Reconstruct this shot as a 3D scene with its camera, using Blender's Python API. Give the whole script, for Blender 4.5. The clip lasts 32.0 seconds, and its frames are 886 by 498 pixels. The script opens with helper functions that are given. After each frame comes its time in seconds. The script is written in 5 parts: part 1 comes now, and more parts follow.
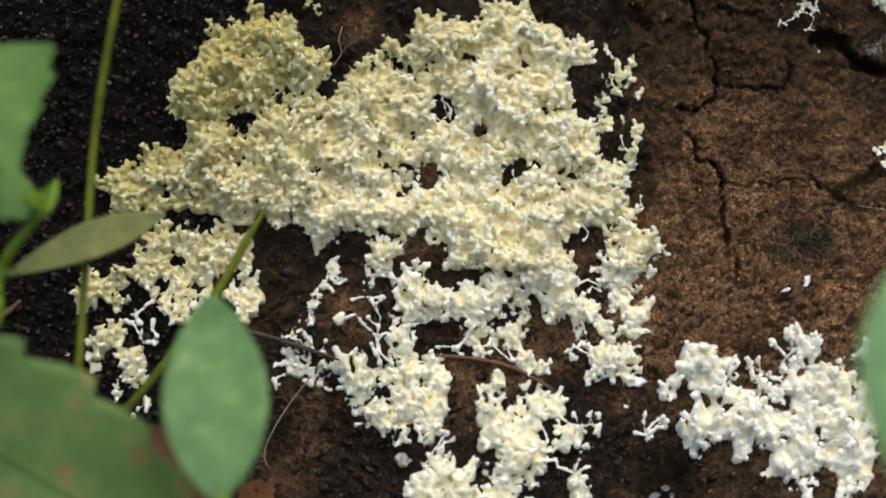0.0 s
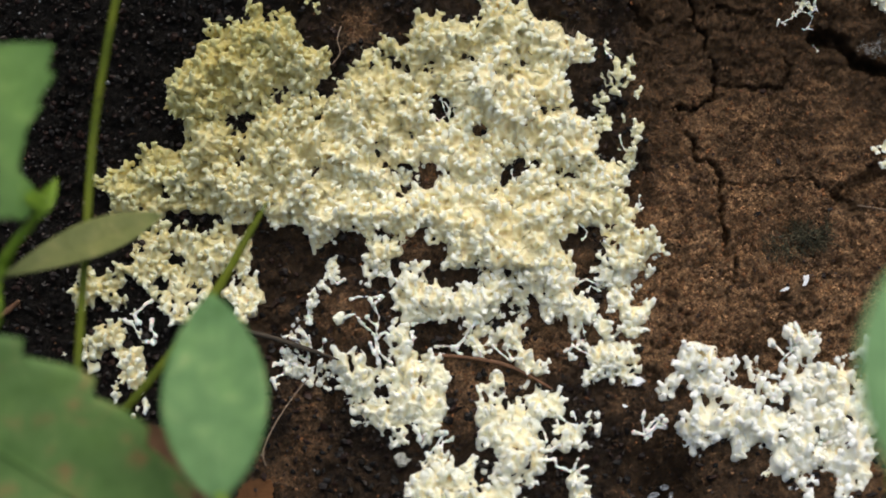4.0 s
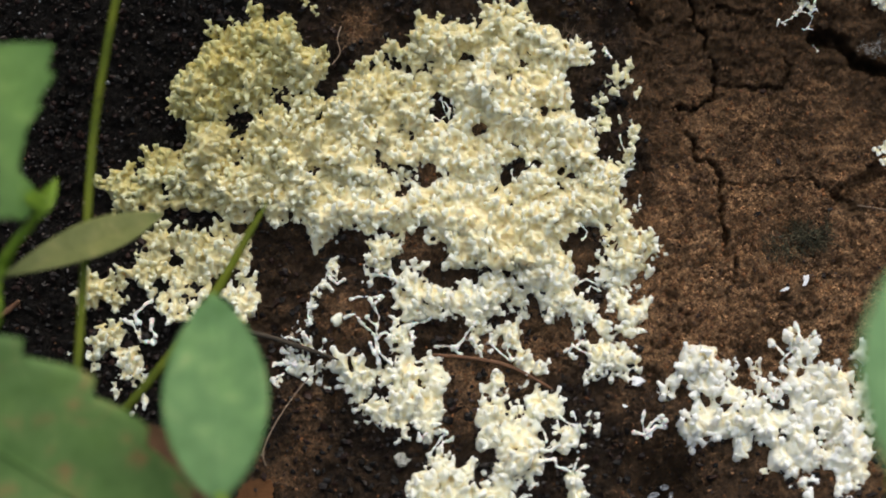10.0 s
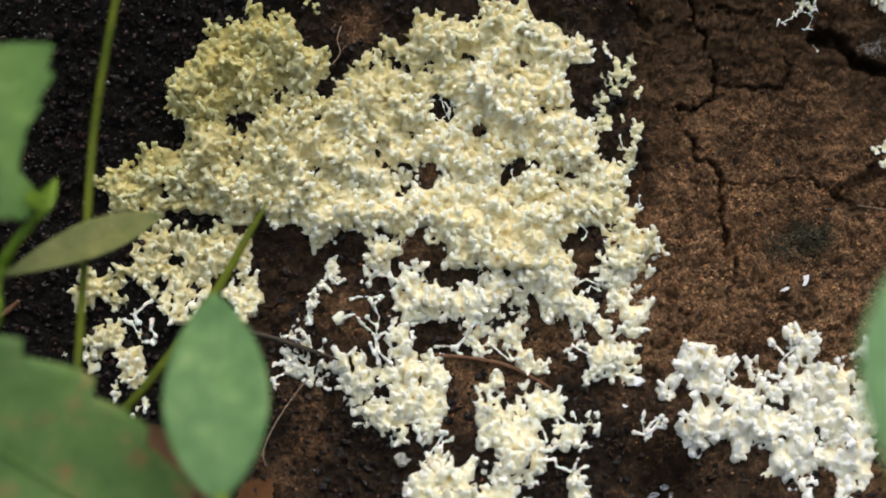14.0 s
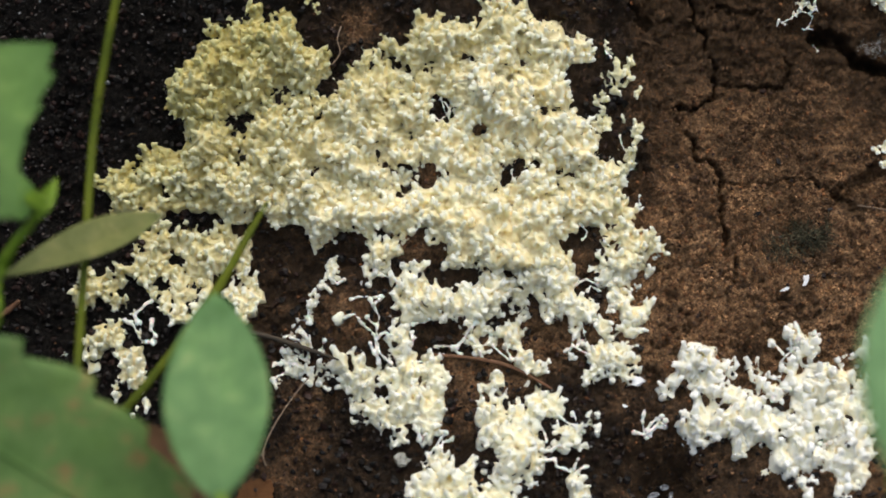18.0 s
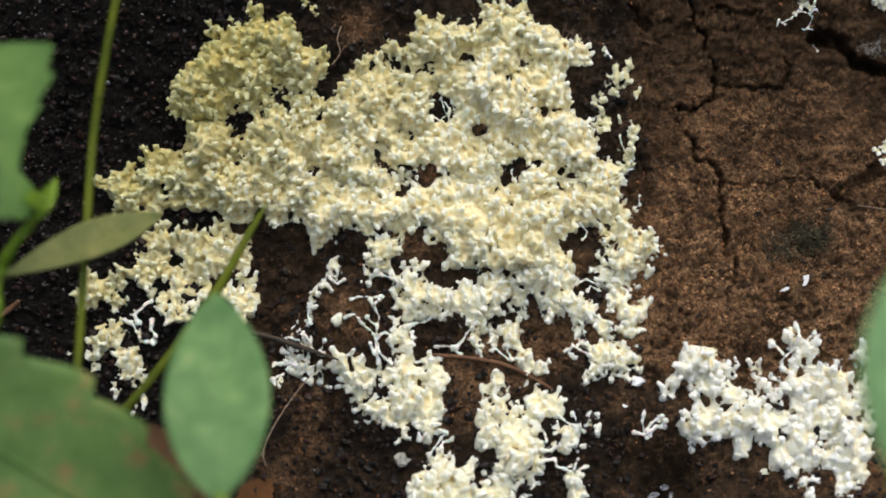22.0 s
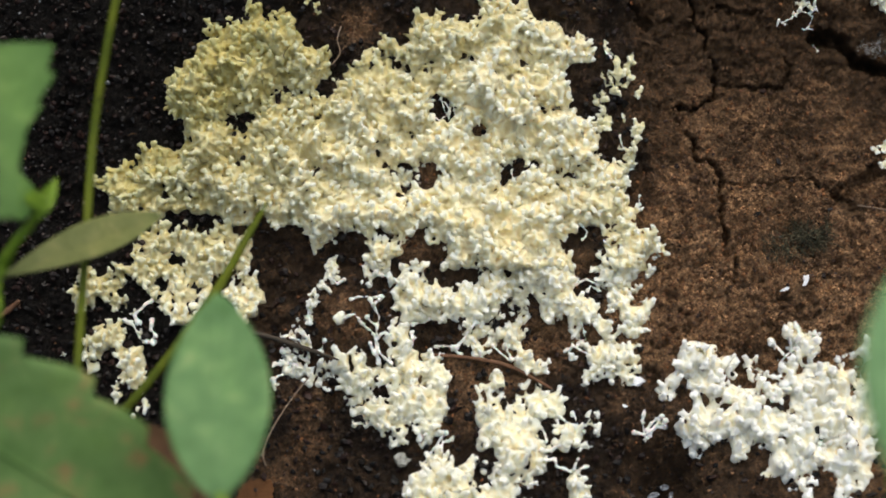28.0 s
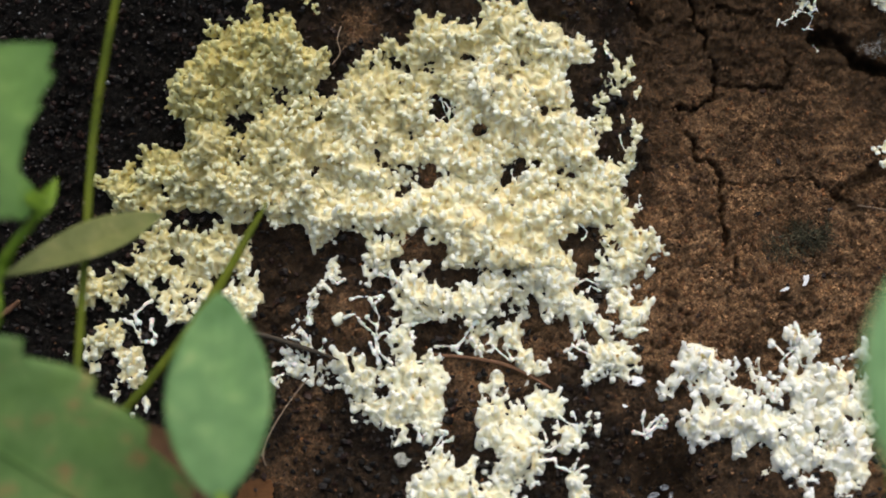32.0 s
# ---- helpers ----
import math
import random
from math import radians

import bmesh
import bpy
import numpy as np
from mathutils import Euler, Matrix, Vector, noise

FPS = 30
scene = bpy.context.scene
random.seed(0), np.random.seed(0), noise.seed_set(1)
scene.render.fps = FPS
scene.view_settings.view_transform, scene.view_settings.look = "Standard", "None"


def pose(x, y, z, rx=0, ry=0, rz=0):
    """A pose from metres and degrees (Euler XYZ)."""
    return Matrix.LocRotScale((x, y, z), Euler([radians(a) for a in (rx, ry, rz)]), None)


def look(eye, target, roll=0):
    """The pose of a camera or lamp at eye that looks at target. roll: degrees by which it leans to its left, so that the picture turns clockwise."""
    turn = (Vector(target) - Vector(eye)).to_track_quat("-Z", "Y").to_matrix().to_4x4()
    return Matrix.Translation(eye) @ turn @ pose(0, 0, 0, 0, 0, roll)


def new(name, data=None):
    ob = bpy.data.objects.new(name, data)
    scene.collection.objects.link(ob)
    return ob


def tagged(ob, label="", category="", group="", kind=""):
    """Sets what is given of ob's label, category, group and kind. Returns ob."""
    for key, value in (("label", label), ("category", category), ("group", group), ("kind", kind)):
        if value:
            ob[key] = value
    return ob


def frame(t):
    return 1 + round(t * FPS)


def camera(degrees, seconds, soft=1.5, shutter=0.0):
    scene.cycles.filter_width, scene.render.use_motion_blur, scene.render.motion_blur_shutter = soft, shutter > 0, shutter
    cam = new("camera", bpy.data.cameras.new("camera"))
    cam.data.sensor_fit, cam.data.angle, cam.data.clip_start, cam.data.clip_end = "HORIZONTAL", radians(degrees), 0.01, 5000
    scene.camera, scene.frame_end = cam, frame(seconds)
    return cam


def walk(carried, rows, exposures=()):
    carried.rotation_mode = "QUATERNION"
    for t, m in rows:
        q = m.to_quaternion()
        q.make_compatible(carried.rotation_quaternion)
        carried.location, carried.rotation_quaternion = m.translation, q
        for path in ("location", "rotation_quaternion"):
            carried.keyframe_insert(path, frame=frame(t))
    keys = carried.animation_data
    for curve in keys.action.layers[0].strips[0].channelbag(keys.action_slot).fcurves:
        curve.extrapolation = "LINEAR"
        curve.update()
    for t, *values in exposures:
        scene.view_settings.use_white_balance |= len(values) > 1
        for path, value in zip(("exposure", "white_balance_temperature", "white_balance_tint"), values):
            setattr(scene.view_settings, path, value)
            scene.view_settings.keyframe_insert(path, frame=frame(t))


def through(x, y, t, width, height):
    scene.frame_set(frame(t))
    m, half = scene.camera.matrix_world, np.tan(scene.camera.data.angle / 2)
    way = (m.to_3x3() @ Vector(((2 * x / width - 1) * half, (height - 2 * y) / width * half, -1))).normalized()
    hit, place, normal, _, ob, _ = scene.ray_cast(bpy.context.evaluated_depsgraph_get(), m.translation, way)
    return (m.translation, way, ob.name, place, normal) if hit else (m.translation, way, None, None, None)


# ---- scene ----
# A slime mould on a bank of rotten wood and dark soil, with weeds in front.
# The bank rises away from the camera; (x, s) are metres across it and up its slope.

# ---- camera ----
EYE = (0.0, -0.4334, 0.3386)
cam = camera(22.0, 32.0, soft=1.7)
cam.data.dof.use_dof = True
cam.data.dof.focus_distance = 0.558
cam.data.dof.aperture_fstop = 10.0
START = look(EYE, (-0.0003, 0.0, 0.00012))
REST = look(EYE, (0.0, 0.0, 0.0))
walk(cam, [(0.0, START), (1.0, START), (1.4, REST), (2.0, REST), (32.0, REST)],
     exposures=[(0.0, 0.0), (16.0, 0.02), (25.0, 0.07), (32.0, 0.05)])

# ---- light: a soft forest sky with a veiled sun high above ----
world = bpy.data.worlds.new("sky")
scene.world = world
world.use_nodes = True
wn = world.node_tree.nodes
sky = wn.new("ShaderNodeTexSky")
sky.sky_type = "NISHITA"
sky.sun_disc = False
sky.dust_density = 6.0
sky.ozone_density = 0.0
sky.sun_elevation = radians(80)
sky.sun_rotation = radians(45)
world.node_tree.links.new(sky.outputs[0], wn["Background"].inputs[0])
wn["Background"].inputs[1].default_value = 0.148

sun_data = bpy.data.lights.new("sun", "SUN")
sun_data.energy = 1.49
sun_data.angle = radians(85)
sun_data.color = (0.925, 1.0, 0.96)
sun = new("sun", sun_data)
sun.matrix_world = look((0.12, -0.10, 0.95), (0, 0, 0))


# ---- bank profile ----
PY = np.linspace(-0.09, 0.11, 4001)
SLOPE = np.sqrt(1 + (1 + 9 * PY) ** 2)
PS = np.concatenate([[0], np.cumsum((SLOPE[1:] + SLOPE[:-1]) / 2 * np.diff(PY))])
PS -= np.interp(0, PY, PS)


def bank(s):
    """y and z on the smooth bank, s metres up its slope."""
    y = float(np.interp(s, PS, PY))
    return y, y + 4.5 * y * y


def normal(s):
    y = float(np.interp(s, PS, PY))
    return Vector((0, -(1 + 9 * y), 1)).normalized()


# ---- noise on grids ----
def lattice(ix, iy, seed):
    h = (ix.astype(np.int64) * 374761393 + iy.astype(np.int64) * 668265263 + seed * 974711) & 0xFFFFFFFF
    h = ((h ^ (h >> 13)) * 1274126177) & 0xFFFFFFFF
    return ((h ^ (h >> 16)) & 0xFFFF) / 65535.0


def value_noise(x, y, size, seed):
    u, v = x / size, y / size
    i, j = np.floor(u), np.floor(v)
    f, g = u - i, v - j
    f, g = f * f * f * (f * (6 * f - 15) + 10), g * g * g * (g * (6 * g - 15) + 10)
    a, b = lattice(i, j, seed), lattice(i + 1, j, seed)
    c, d = lattice(i, j + 1, seed), lattice(i + 1, j + 1, seed)
    return (a + (b - a) * f) * (1 - g) + (c + (d - c) * f) * g


def fbm(x, y, size, seed, octaves=4):
    total, amp, norm = 0.0, 1.0, 0.0
    for o in range(octaves):
        cs, sn = math.cos(0.6 * o + seed), math.sin(0.6 * o + seed)
        total = total + amp * value_noise(cs * x - sn * y, sn * x + cs * y, size / 2.03 ** o, seed * 17 + o)
        norm += amp
        amp *= 0.55
    return total / norm


def chips(x, y, size, seed):
    """Broken pieces about size across: height of each one's tilted face, its own number, and nearness to its rim."""
    u, v = np.asarray(x) / size, np.asarray(y) / size
    iu, iv = np.floor(u), np.floor(v)
    best, second = np.full(u.shape, 9.0), np.full(u.shape, 9.0)
    face, own = np.zeros(u.shape), np.zeros(u.shape)
    for i in (-1, 0, 1):
        for j in (-1, 0, 1):
            a, b = iu + i, iv + j
            du, dv = u - a - lattice(a, b, seed), v - b - lattice(a, b, seed + 1)
            d = np.hypot(du * (0.7 + 0.6 * lattice(a, b, seed + 2)), dv)
            one = lattice(a, b, seed + 3)
            f = one - 0.5 + 0.9 * (lattice(a, b, seed + 4) - 0.5) * du + 0.9 * (lattice(a, b, seed + 5) - 0.5) * dv
            hit = d < best
            second = np.where(hit, best, np.minimum(second, d))
            face, own, best = np.where(hit, f, face), np.where(hit, one, own), np.where(hit, d, best)
    return face, own, np.clip(1 - (second - best) / 0.22, 0, 1)


# ---- materials ----
def material(name):
    m = bpy.data.materials.new(name)
    m.use_nodes = True
    return m, m.node_tree.nodes, m.node_tree.links, m.node_tree.nodes["Principled BSDF"]


def noise_node(nodes, links, scale, detail=6.0, rough=0.6, warp=0.0):
    co = nodes.new("ShaderNodeTexCoord")
    n = nodes.new("ShaderNodeTexNoise")
    n.inputs["Scale"].default_value = scale
    n.inputs["Detail"].default_value = detail
    n.inputs["Roughness"].default_value = rough
    n.inputs["Distortion"].default_value = warp
    links.new(co.outputs["Object"], n.inputs["Vector"])
    return n


def ramp(nodes, links, source, stops):
    r = nodes.new("ShaderNodeValToRGB")
    while len(r.color_ramp.elements) < len(stops):
        r.color_ramp.elements.new(0.5)
    for e, (p, c) in zip(r.color_ramp.elements, stops):
        e.position, e.color = p, (*c, 1)
    links.new(source, r.inputs[0])
    return r


def mix(nodes, links, kind, a, b, fac):
    m = nodes.new("ShaderNodeMix")
    m.data_type, m.blend_type = "RGBA", kind
    for sock, v in ((m.inputs[0], fac), (m.inputs[6], a), (m.inputs[7], b)):
        if isinstance(v, (float, int)):
            sock.default_value = v
        elif isinstance(v, tuple):
            sock.default_value = (*v, 1)
        else:
            links.new(v, sock)
    return m.outputs[2]


def bump(nodes, links, bsdf, source, strength, distance):
    b = nodes.new("ShaderNodeBump")
    b.inputs["Strength"].default_value = strength
    b.inputs["Distance"].default_value = distance
    links.new(source, b.inputs["Height"])
    if bsdf.inputs["Normal"].is_linked:
        links.new(bsdf.inputs["Normal"].links[0].from_socket, b.inputs["Normal"])
    links.new(b.outputs[0], bsdf.inputs["Normal"])


def ground_material():
    m, n, l, bs = material("rotten_wood_and_soil")
    at = n.new("ShaderNodeAttribute")
    at.attribute_name = "wood"
    stain_shade = n.new("ShaderNodeAttribute")
    stain_shade.attribute_name = "stain_shade"
    coarse = noise_node(n, l, 90, 8, 0.65, 0.6)
    fine = noise_node(n, l, 620, 8, 0.7, 0.8)
    wood = ramp(n, l, coarse.outputs[0], [(0.25, (0.22, 0.112, 0.055)), (0.48, (0.50, 0.29, 0.145)), (0.62, (0.66, 0.39, 0.20)), (0.8, (0.53, 0.34, 0.205))])
    chip = n.new("ShaderNodeAttribute")
    chip.attribute_name = "chip"
    tint = ramp(n, l, chip.outputs["Fac"], [(0.0, (0.10, 0.085, 0.09)), (0.12, (0.34, 0.28, 0.28)), (0.22, (0.72, 0.70, 0.68)), (0.55, (0.95, 0.95, 0.95)), (0.8, (1.25, 1.2, 1.12)), (1.0, (1.65, 1.45, 1.25))])
    flecks = ramp(n, l, fine.outputs[0], [(0.34, (0.18, 0.16, 0.15)), (0.46, (0.62, 0.60, 0.58)), (0.57, (1.0, 1.0, 1.0)), (0.68, (1.7, 1.65, 1.6))])
    wood_c = mix(n, l, "MULTIPLY", wood.outputs[0], flecks.outputs[0], 0.6)
    wood_c = mix(n, l, "MULTIPLY", wood_c, tint.outputs[0], 0.7)
    # stains, and shade put into the wood's colour
    wood_c = mix(n, l, "MIX", wood_c, (0.056, 0.031, 0.014), stain_shade.outputs["Fac"])
    dots = noise_node(n, l, 1700, 4, 0.7)
    speck = ramp(n, l, dots.outputs[0], [(0.38, (0.30, 0.28, 0.27)), (0.47, (0.85, 0.84, 0.83)), (0.56, (1.05, 1.05, 1.05)), (0.66, (2.3, 2.2, 2.1))])
    wood_c = mix(n, l, "MULTIPLY", wood_c, speck.outputs[0], 0.95)
    worm = noise_node(n, l, 640, 3, 0.6, 0.6)
    pores = ramp(n, l, worm.outputs[0], [(0.30, (1, 1, 1)), (0.36, (0.22, 0.19, 0.17)), (0.41, (1, 1, 1)), (0.485, (1, 1, 1)), (0.5, (0.30, 0.26, 0.23)), (0.515, (1, 1, 1)), (0.60, (1, 1, 1)), (0.64, (0.25, 0.22, 0.2)), (0.68, (1, 1, 1))])
    wood_c = mix(n, l, "MULTIPLY", wood_c, pores.outputs[0], 0.65)
    soil = ramp(n, l, fine.outputs[0], [(0.3, (0.009, 0.008, 0.007)), (0.5, (0.011, 0.0095, 0.008)), (0.62, (0.012, 0.009, 0.007)), (0.75, (0.04, 0.032, 0.028))])
    c = mix(n, l, "MIX", soil.outputs[0], wood_c, at.outputs["Fac"])
    l.new(c, bs.inputs["Base Color"])
    rr = ramp(n, l, coarse.outputs[0], [(0.3, (0.62, 0.62, 0.62)), (0.7, (0.92, 0.92, 0.92))])
    wet = mix(n, l, "MIX", rr.outputs[0], (0.40, 0.40, 0.40), stain_shade.outputs["Fac"])
    l.new(wet, bs.inputs["Roughness"])
    shine = ramp(n, l, at.outputs["Fac"], [(0.0, (0.09, 0.09, 0.09)), (0.5, (0.20, 0.20, 0.20))])
    l.new(shine.outputs[0], bs.inputs["Specular IOR Level"])
    bump(n, l, bs, fine.outputs[0], 1.0, 0.0022)
    bump(n, l, bs, pores.outputs[0], 0.9, 0.0011)
    tiny = noise_node(n, l, 2600, 3, 0.6)
    bump(n, l, bs, tiny.outputs[0], 0.9, 0.0010)
    return m


def slime_material(name, deep, body, pale, yellow=None, steps=(0.44, 0.80)):
    m, n, l, bs = material(name)
    info = n.new("ShaderNodeObjectInfo")
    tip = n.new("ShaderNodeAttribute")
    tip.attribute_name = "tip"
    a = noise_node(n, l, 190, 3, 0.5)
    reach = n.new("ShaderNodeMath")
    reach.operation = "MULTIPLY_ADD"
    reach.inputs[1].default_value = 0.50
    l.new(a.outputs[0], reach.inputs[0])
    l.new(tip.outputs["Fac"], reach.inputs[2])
    # pale tips are pigment; tan hollows put the warm crease light into colour
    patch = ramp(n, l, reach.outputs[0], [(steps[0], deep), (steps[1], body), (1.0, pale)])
    own = ramp(n, l, info.outputs["Random"], [(0.0, (0.95, 0.935, 0.89)), (0.5, (0.97, 0.97, 0.97)), (1.0, (0.97, 0.97, 0.94))])
    c = mix(n, l, "MULTIPLY", patch.outputs[0], own.outputs[0], 1.0)
    if yellow:
        pos = n.new("ShaderNodeNewGeometry")
        dot = n.new("ShaderNodeVectorMath")
        dot.operation = "DOT_PRODUCT"
        dot.inputs[1].default_value = (10.0, -18.6, 0.0)
        l.new(pos.outputs["Position"], dot.inputs[0])
        wide = noise_node(n, l, 70, 3, 0.5)
        add = n.new("ShaderNodeMath")
        add.operation = "MULTIPLY_ADD"
        add.inputs[1].default_value = 0.9
        l.new(wide.outputs[0], add.inputs[0])
        less = n.new("ShaderNodeMath")
        less.operation = "ADD"
        less.inputs[1].default_value = 0.70
        l.new(dot.outputs["Value"], less.inputs[0])
        l.new(less.outputs[0], add.inputs[2])
        # yellower to the upper left; its darkness also imitates dimmer light there
        yellow_dim = ramp(n, l, add.outputs[0], [(0.1, yellow), (0.5, tuple((q + 1) / 2 for q in yellow)), (0.85, (1, 1, 1))])
        c = mix(n, l, "MULTIPLY", c, yellow_dim.outputs[0], 1.0)
    l.new(c, bs.inputs["Base Color"])
    bs.inputs["Roughness"].default_value = 0.55
    bs.inputs["Specular IOR Level"].default_value = 0.07
    bs.inputs["Subsurface Weight"].default_value = 1.0
    bs.inputs["Subsurface Radius"].default_value = (1.0, 0.95, 0.86)
    bs.inputs["Subsurface Scale"].default_value = 0.0020
    g = noise_node(n, l, 1500, 4, 0.6)
    bump(n, l, bs, g.outputs[0], 0.3, 0.0003)
    return m


def strand_material():
    m, n, l, bs = material("white_slime_thread")
    a = noise_node(n, l, 300, 3, 0.5)
    c = ramp(n, l, a.outputs[0], [(0.3, (0.70, 0.70, 0.62)), (0.7, (0.88, 0.88, 0.82))])
    l.new(c.outputs[0], bs.inputs["Base Color"])
    bs.inputs["Roughness"].default_value = 0.4
    bs.inputs["Subsurface Weight"].default_value = 0.2
    bs.inputs["Subsurface Scale"].default_value = 0.0008
    return m


def leaf_material(name, low, high, blotch, gloss=0.5, through=0.4):
    m, n, l, bs = material(name)
    a = noise_node(n, l, 130, 5, 0.6, 0.4)
    b = noise_node(n, l, 900, 4, 0.6)
    c = ramp(n, l, a.outputs[0], [(0.32, low), (0.62, high)])
    spot = ramp(n, l, a.outputs[0], [(0.54, (0, 0, 0)), (0.68, (1, 1, 1))])
    c2 = mix(n, l, "MIX", c.outputs[0], blotch, spot.outputs[0])
    grain = ramp(n, l, b.outputs[0], [(0.3, (0.8, 0.8, 0.8)), (0.7, (1.12, 1.12, 1.12))])
    c3 = mix(n, l, "MULTIPLY", c2, grain.outputs[0], 0.7)
    wide = noise_node(n, l, 55, 3, 0.55, 0.3)
    tone = ramp(n, l, wide.outputs[0], [(0.34, (0.72, 0.78, 0.74)), (0.5, (1, 1, 1)), (0.68, (1.30, 1.22, 1.15))])
    c3 = mix(n, l, "MULTIPLY", c3, tone.outputs[0], 1.0)
    dot = noise_node(n, l, 330, 2, 0.5)
    mark = ramp(n, l, dot.outputs[0], [(0.70, (1, 1, 1)), (0.76, (0.45, 0.40, 0.40))])
    c3 = mix(n, l, "MULTIPLY", c3, mark.outputs[0], 0.7)
    l.new(c3, bs.inputs["Base Color"])
    bs.inputs["Roughness"].default_value = gloss
    bs.inputs["Specular IOR Level"].default_value = 0.25
    bump(n, l, bs, b.outputs[0], 0.3, 0.0004)
    tr = n.new("ShaderNodeBsdfTranslucent")
    l.new(c3, tr.inputs[0])
    ms = n.new("ShaderNodeMixShader")
    ms.inputs[0].default_value = through
    l.new(bs.outputs[0], ms.inputs[1])
    l.new(tr.outputs[0], ms.inputs[2])
    l.new(ms.outputs[0], n["Material Output"].inputs[0])
    return m


def speckled(name, colours, scale, rough, random_share=0.6, relief=0.0004, gloss=0.5):
    """Grains, fibres and twigs: a colour by piece and a fine noise over it."""
    m, n, l, bs = material(name)
    geo = n.new("ShaderNodeNewGeometry")
    k = len(colours) - 1
    c = ramp(n, l, geo.outputs["Random Per Island"], [(0.02 + 0.96 * i / k, col) for i, col in enumerate(colours)])
    a = noise_node(n, l, scale, 5, 0.65)
    g = ramp(n, l, a.outputs[0], [(0.3, (0.45, 0.45, 0.45)), (0.7, (1.4, 1.4, 1.4))])
    l.new(mix(n, l, "MULTIPLY", c.outputs[0], g.outputs[0], random_share), bs.inputs["Base Color"])
    bs.inputs["Roughness"].default_value = rough
    bs.inputs["Specular IOR Level"].default_value = gloss
    bump(n, l, bs, a.outputs[0], 0.6, relief)
    return m


GROUND = ground_material()
SLIME = slime_material("cream_slime_mould", (0.83, 0.735, 0.455), (0.855, 0.83, 0.61), (0.845, 0.85, 0.695), (0.58, 0.56, 0.355))
SLIME_PALE = slime_material("pale_slime_mould", (0.87, 0.77, 0.50), (0.875, 0.845, 0.65), (0.86, 0.86, 0.74), None, (0.26, 0.58))
SLIME_WHITE = slime_material("white_slime_mould", (0.88, 0.785, 0.53), (0.89, 0.87, 0.735), (0.89, 0.885, 0.81), None, (0.26, 0.56))
SLIME_DULL = slime_material("dull_slime_mould", (0.66, 0.61, 0.36), (0.72, 0.69, 0.46), (0.74, 0.73, 0.54))
THREAD = strand_material()
LEAF_PALE = leaf_material("pale_leaf", (0.095, 0.205, 0.042), (0.15, 0.29, 0.070), (0.20, 0.32, 0.085))
LEAF_FRESH = leaf_material("fresh_leaf", (0.125, 0.265, 0.088), (0.20, 0.37, 0.14), (0.29, 0.43, 0.17))
LEAF_LIGHT = leaf_material("light_leaf", (0.17, 0.33, 0.13), (0.23, 0.42, 0.18), (0.28, 0.45, 0.20))
LEAF_DARK = leaf_material("dark_leaf", (0.125, 0.235, 0.060), (0.175, 0.295, 0.088), (0.32, 0.22, 0.085))
LEAF_OLIVE = leaf_material("olive_leaf", (0.175, 0.20, 0.062), (0.24, 0.265, 0.092), (0.27, 0.265, 0.097))
SHOOT = leaf_material("young_shoot", (0.20, 0.34, 0.03), (0.27, 0.42, 0.045), (0.30, 0.42, 0.06))
STALK = leaf_material("grass_stalk", (0.095, 0.125, 0.006), (0.13, 0.165, 0.009), (0.14, 0.16, 0.012), 0.6, 0.15)
DEAD_LEAF = leaf_material("dead_leaf", (0.07, 0.034, 0.014), (0.11, 0.055, 0.022), (0.06, 0.035, 0.018), 0.6, 0.15)
DRY_LEAF = leaf_material("dry_leaf", (0.07, 0.030, 0.012), (0.12, 0.052, 0.018), (0.045, 0.02, 0.01), 0.95, 0.1)
CRUMB = speckled("dark_soil_grain", [(0.009, 0.008, 0.007), (0.012, 0.010, 0.0085), (0.014, 0.008, 0.007), (0.030, 0.015, 0.011), (0.014, 0.012, 0.011), (0.007, 0.0055, 0.005)], 900, 0.40, gloss=0.18)
# grey grains; the palest also stand for glints on wet soil
GRIT = speckled("wet_mineral_grit", [(0.03, 0.028, 0.028), (0.085, 0.08, 0.08), (0.07, 0.035, 0.026), (0.05, 0.045, 0.045), (0.15, 0.15, 0.148)], 900, 0.34)
WOOD_CRUMB = speckled("wood_crumb", [(0.14, 0.055, 0.022), (0.26, 0.11, 0.042), (0.05, 0.022, 0.014), (0.32, 0.175, 0.09), (0.03, 0.018, 0.016), (0.20, 0.09, 0.04), (0.04, 0.025, 0.022)], 900, 0.8, gloss=0.25)
FIBRE = speckled("wood_fibre", [(0.10, 0.05, 0.024), (0.22, 0.11, 0.048), (0.44, 0.27, 0.15), (0.04, 0.026, 0.02), (0.30, 0.165, 0.08)], 500, 0.8, gloss=0.2)
TWIG = speckled("dry_twig", [(0.038, 0.031, 0.022), (0.060, 0.044, 0.028)], 450, 0.9)
BROWN_TWIG = speckled("brown_twig", [(0.10, 0.050, 0.028), (0.17, 0.085, 0.045)], 450, 0.75, gloss=0.25)
HAIR = speckled("pale_grass_fibre", [(0.16, 0.10, 0.06), (0.30, 0.22, 0.15)], 500, 0.6)
FLAKE = speckled("white_flake", [(0.70, 0.71, 0.72), (0.80, 0.80, 0.80)], 400, 0.35, 0.3)


def wet_material():
    m, n, l, bs = material("wet_residue")
    a = noise_node(n, l, 600, 4, 0.6)
    c = ramp(n, l, a.outputs[0], [(0.35, (0.05, 0.05, 0.055)), (0.65, (0.42, 0.44, 0.48))])
    l.new(c.outputs[0], bs.inputs["Base Color"])
    bs.inputs["Roughness"].default_value = 0.15
    return m


WET = wet_material()
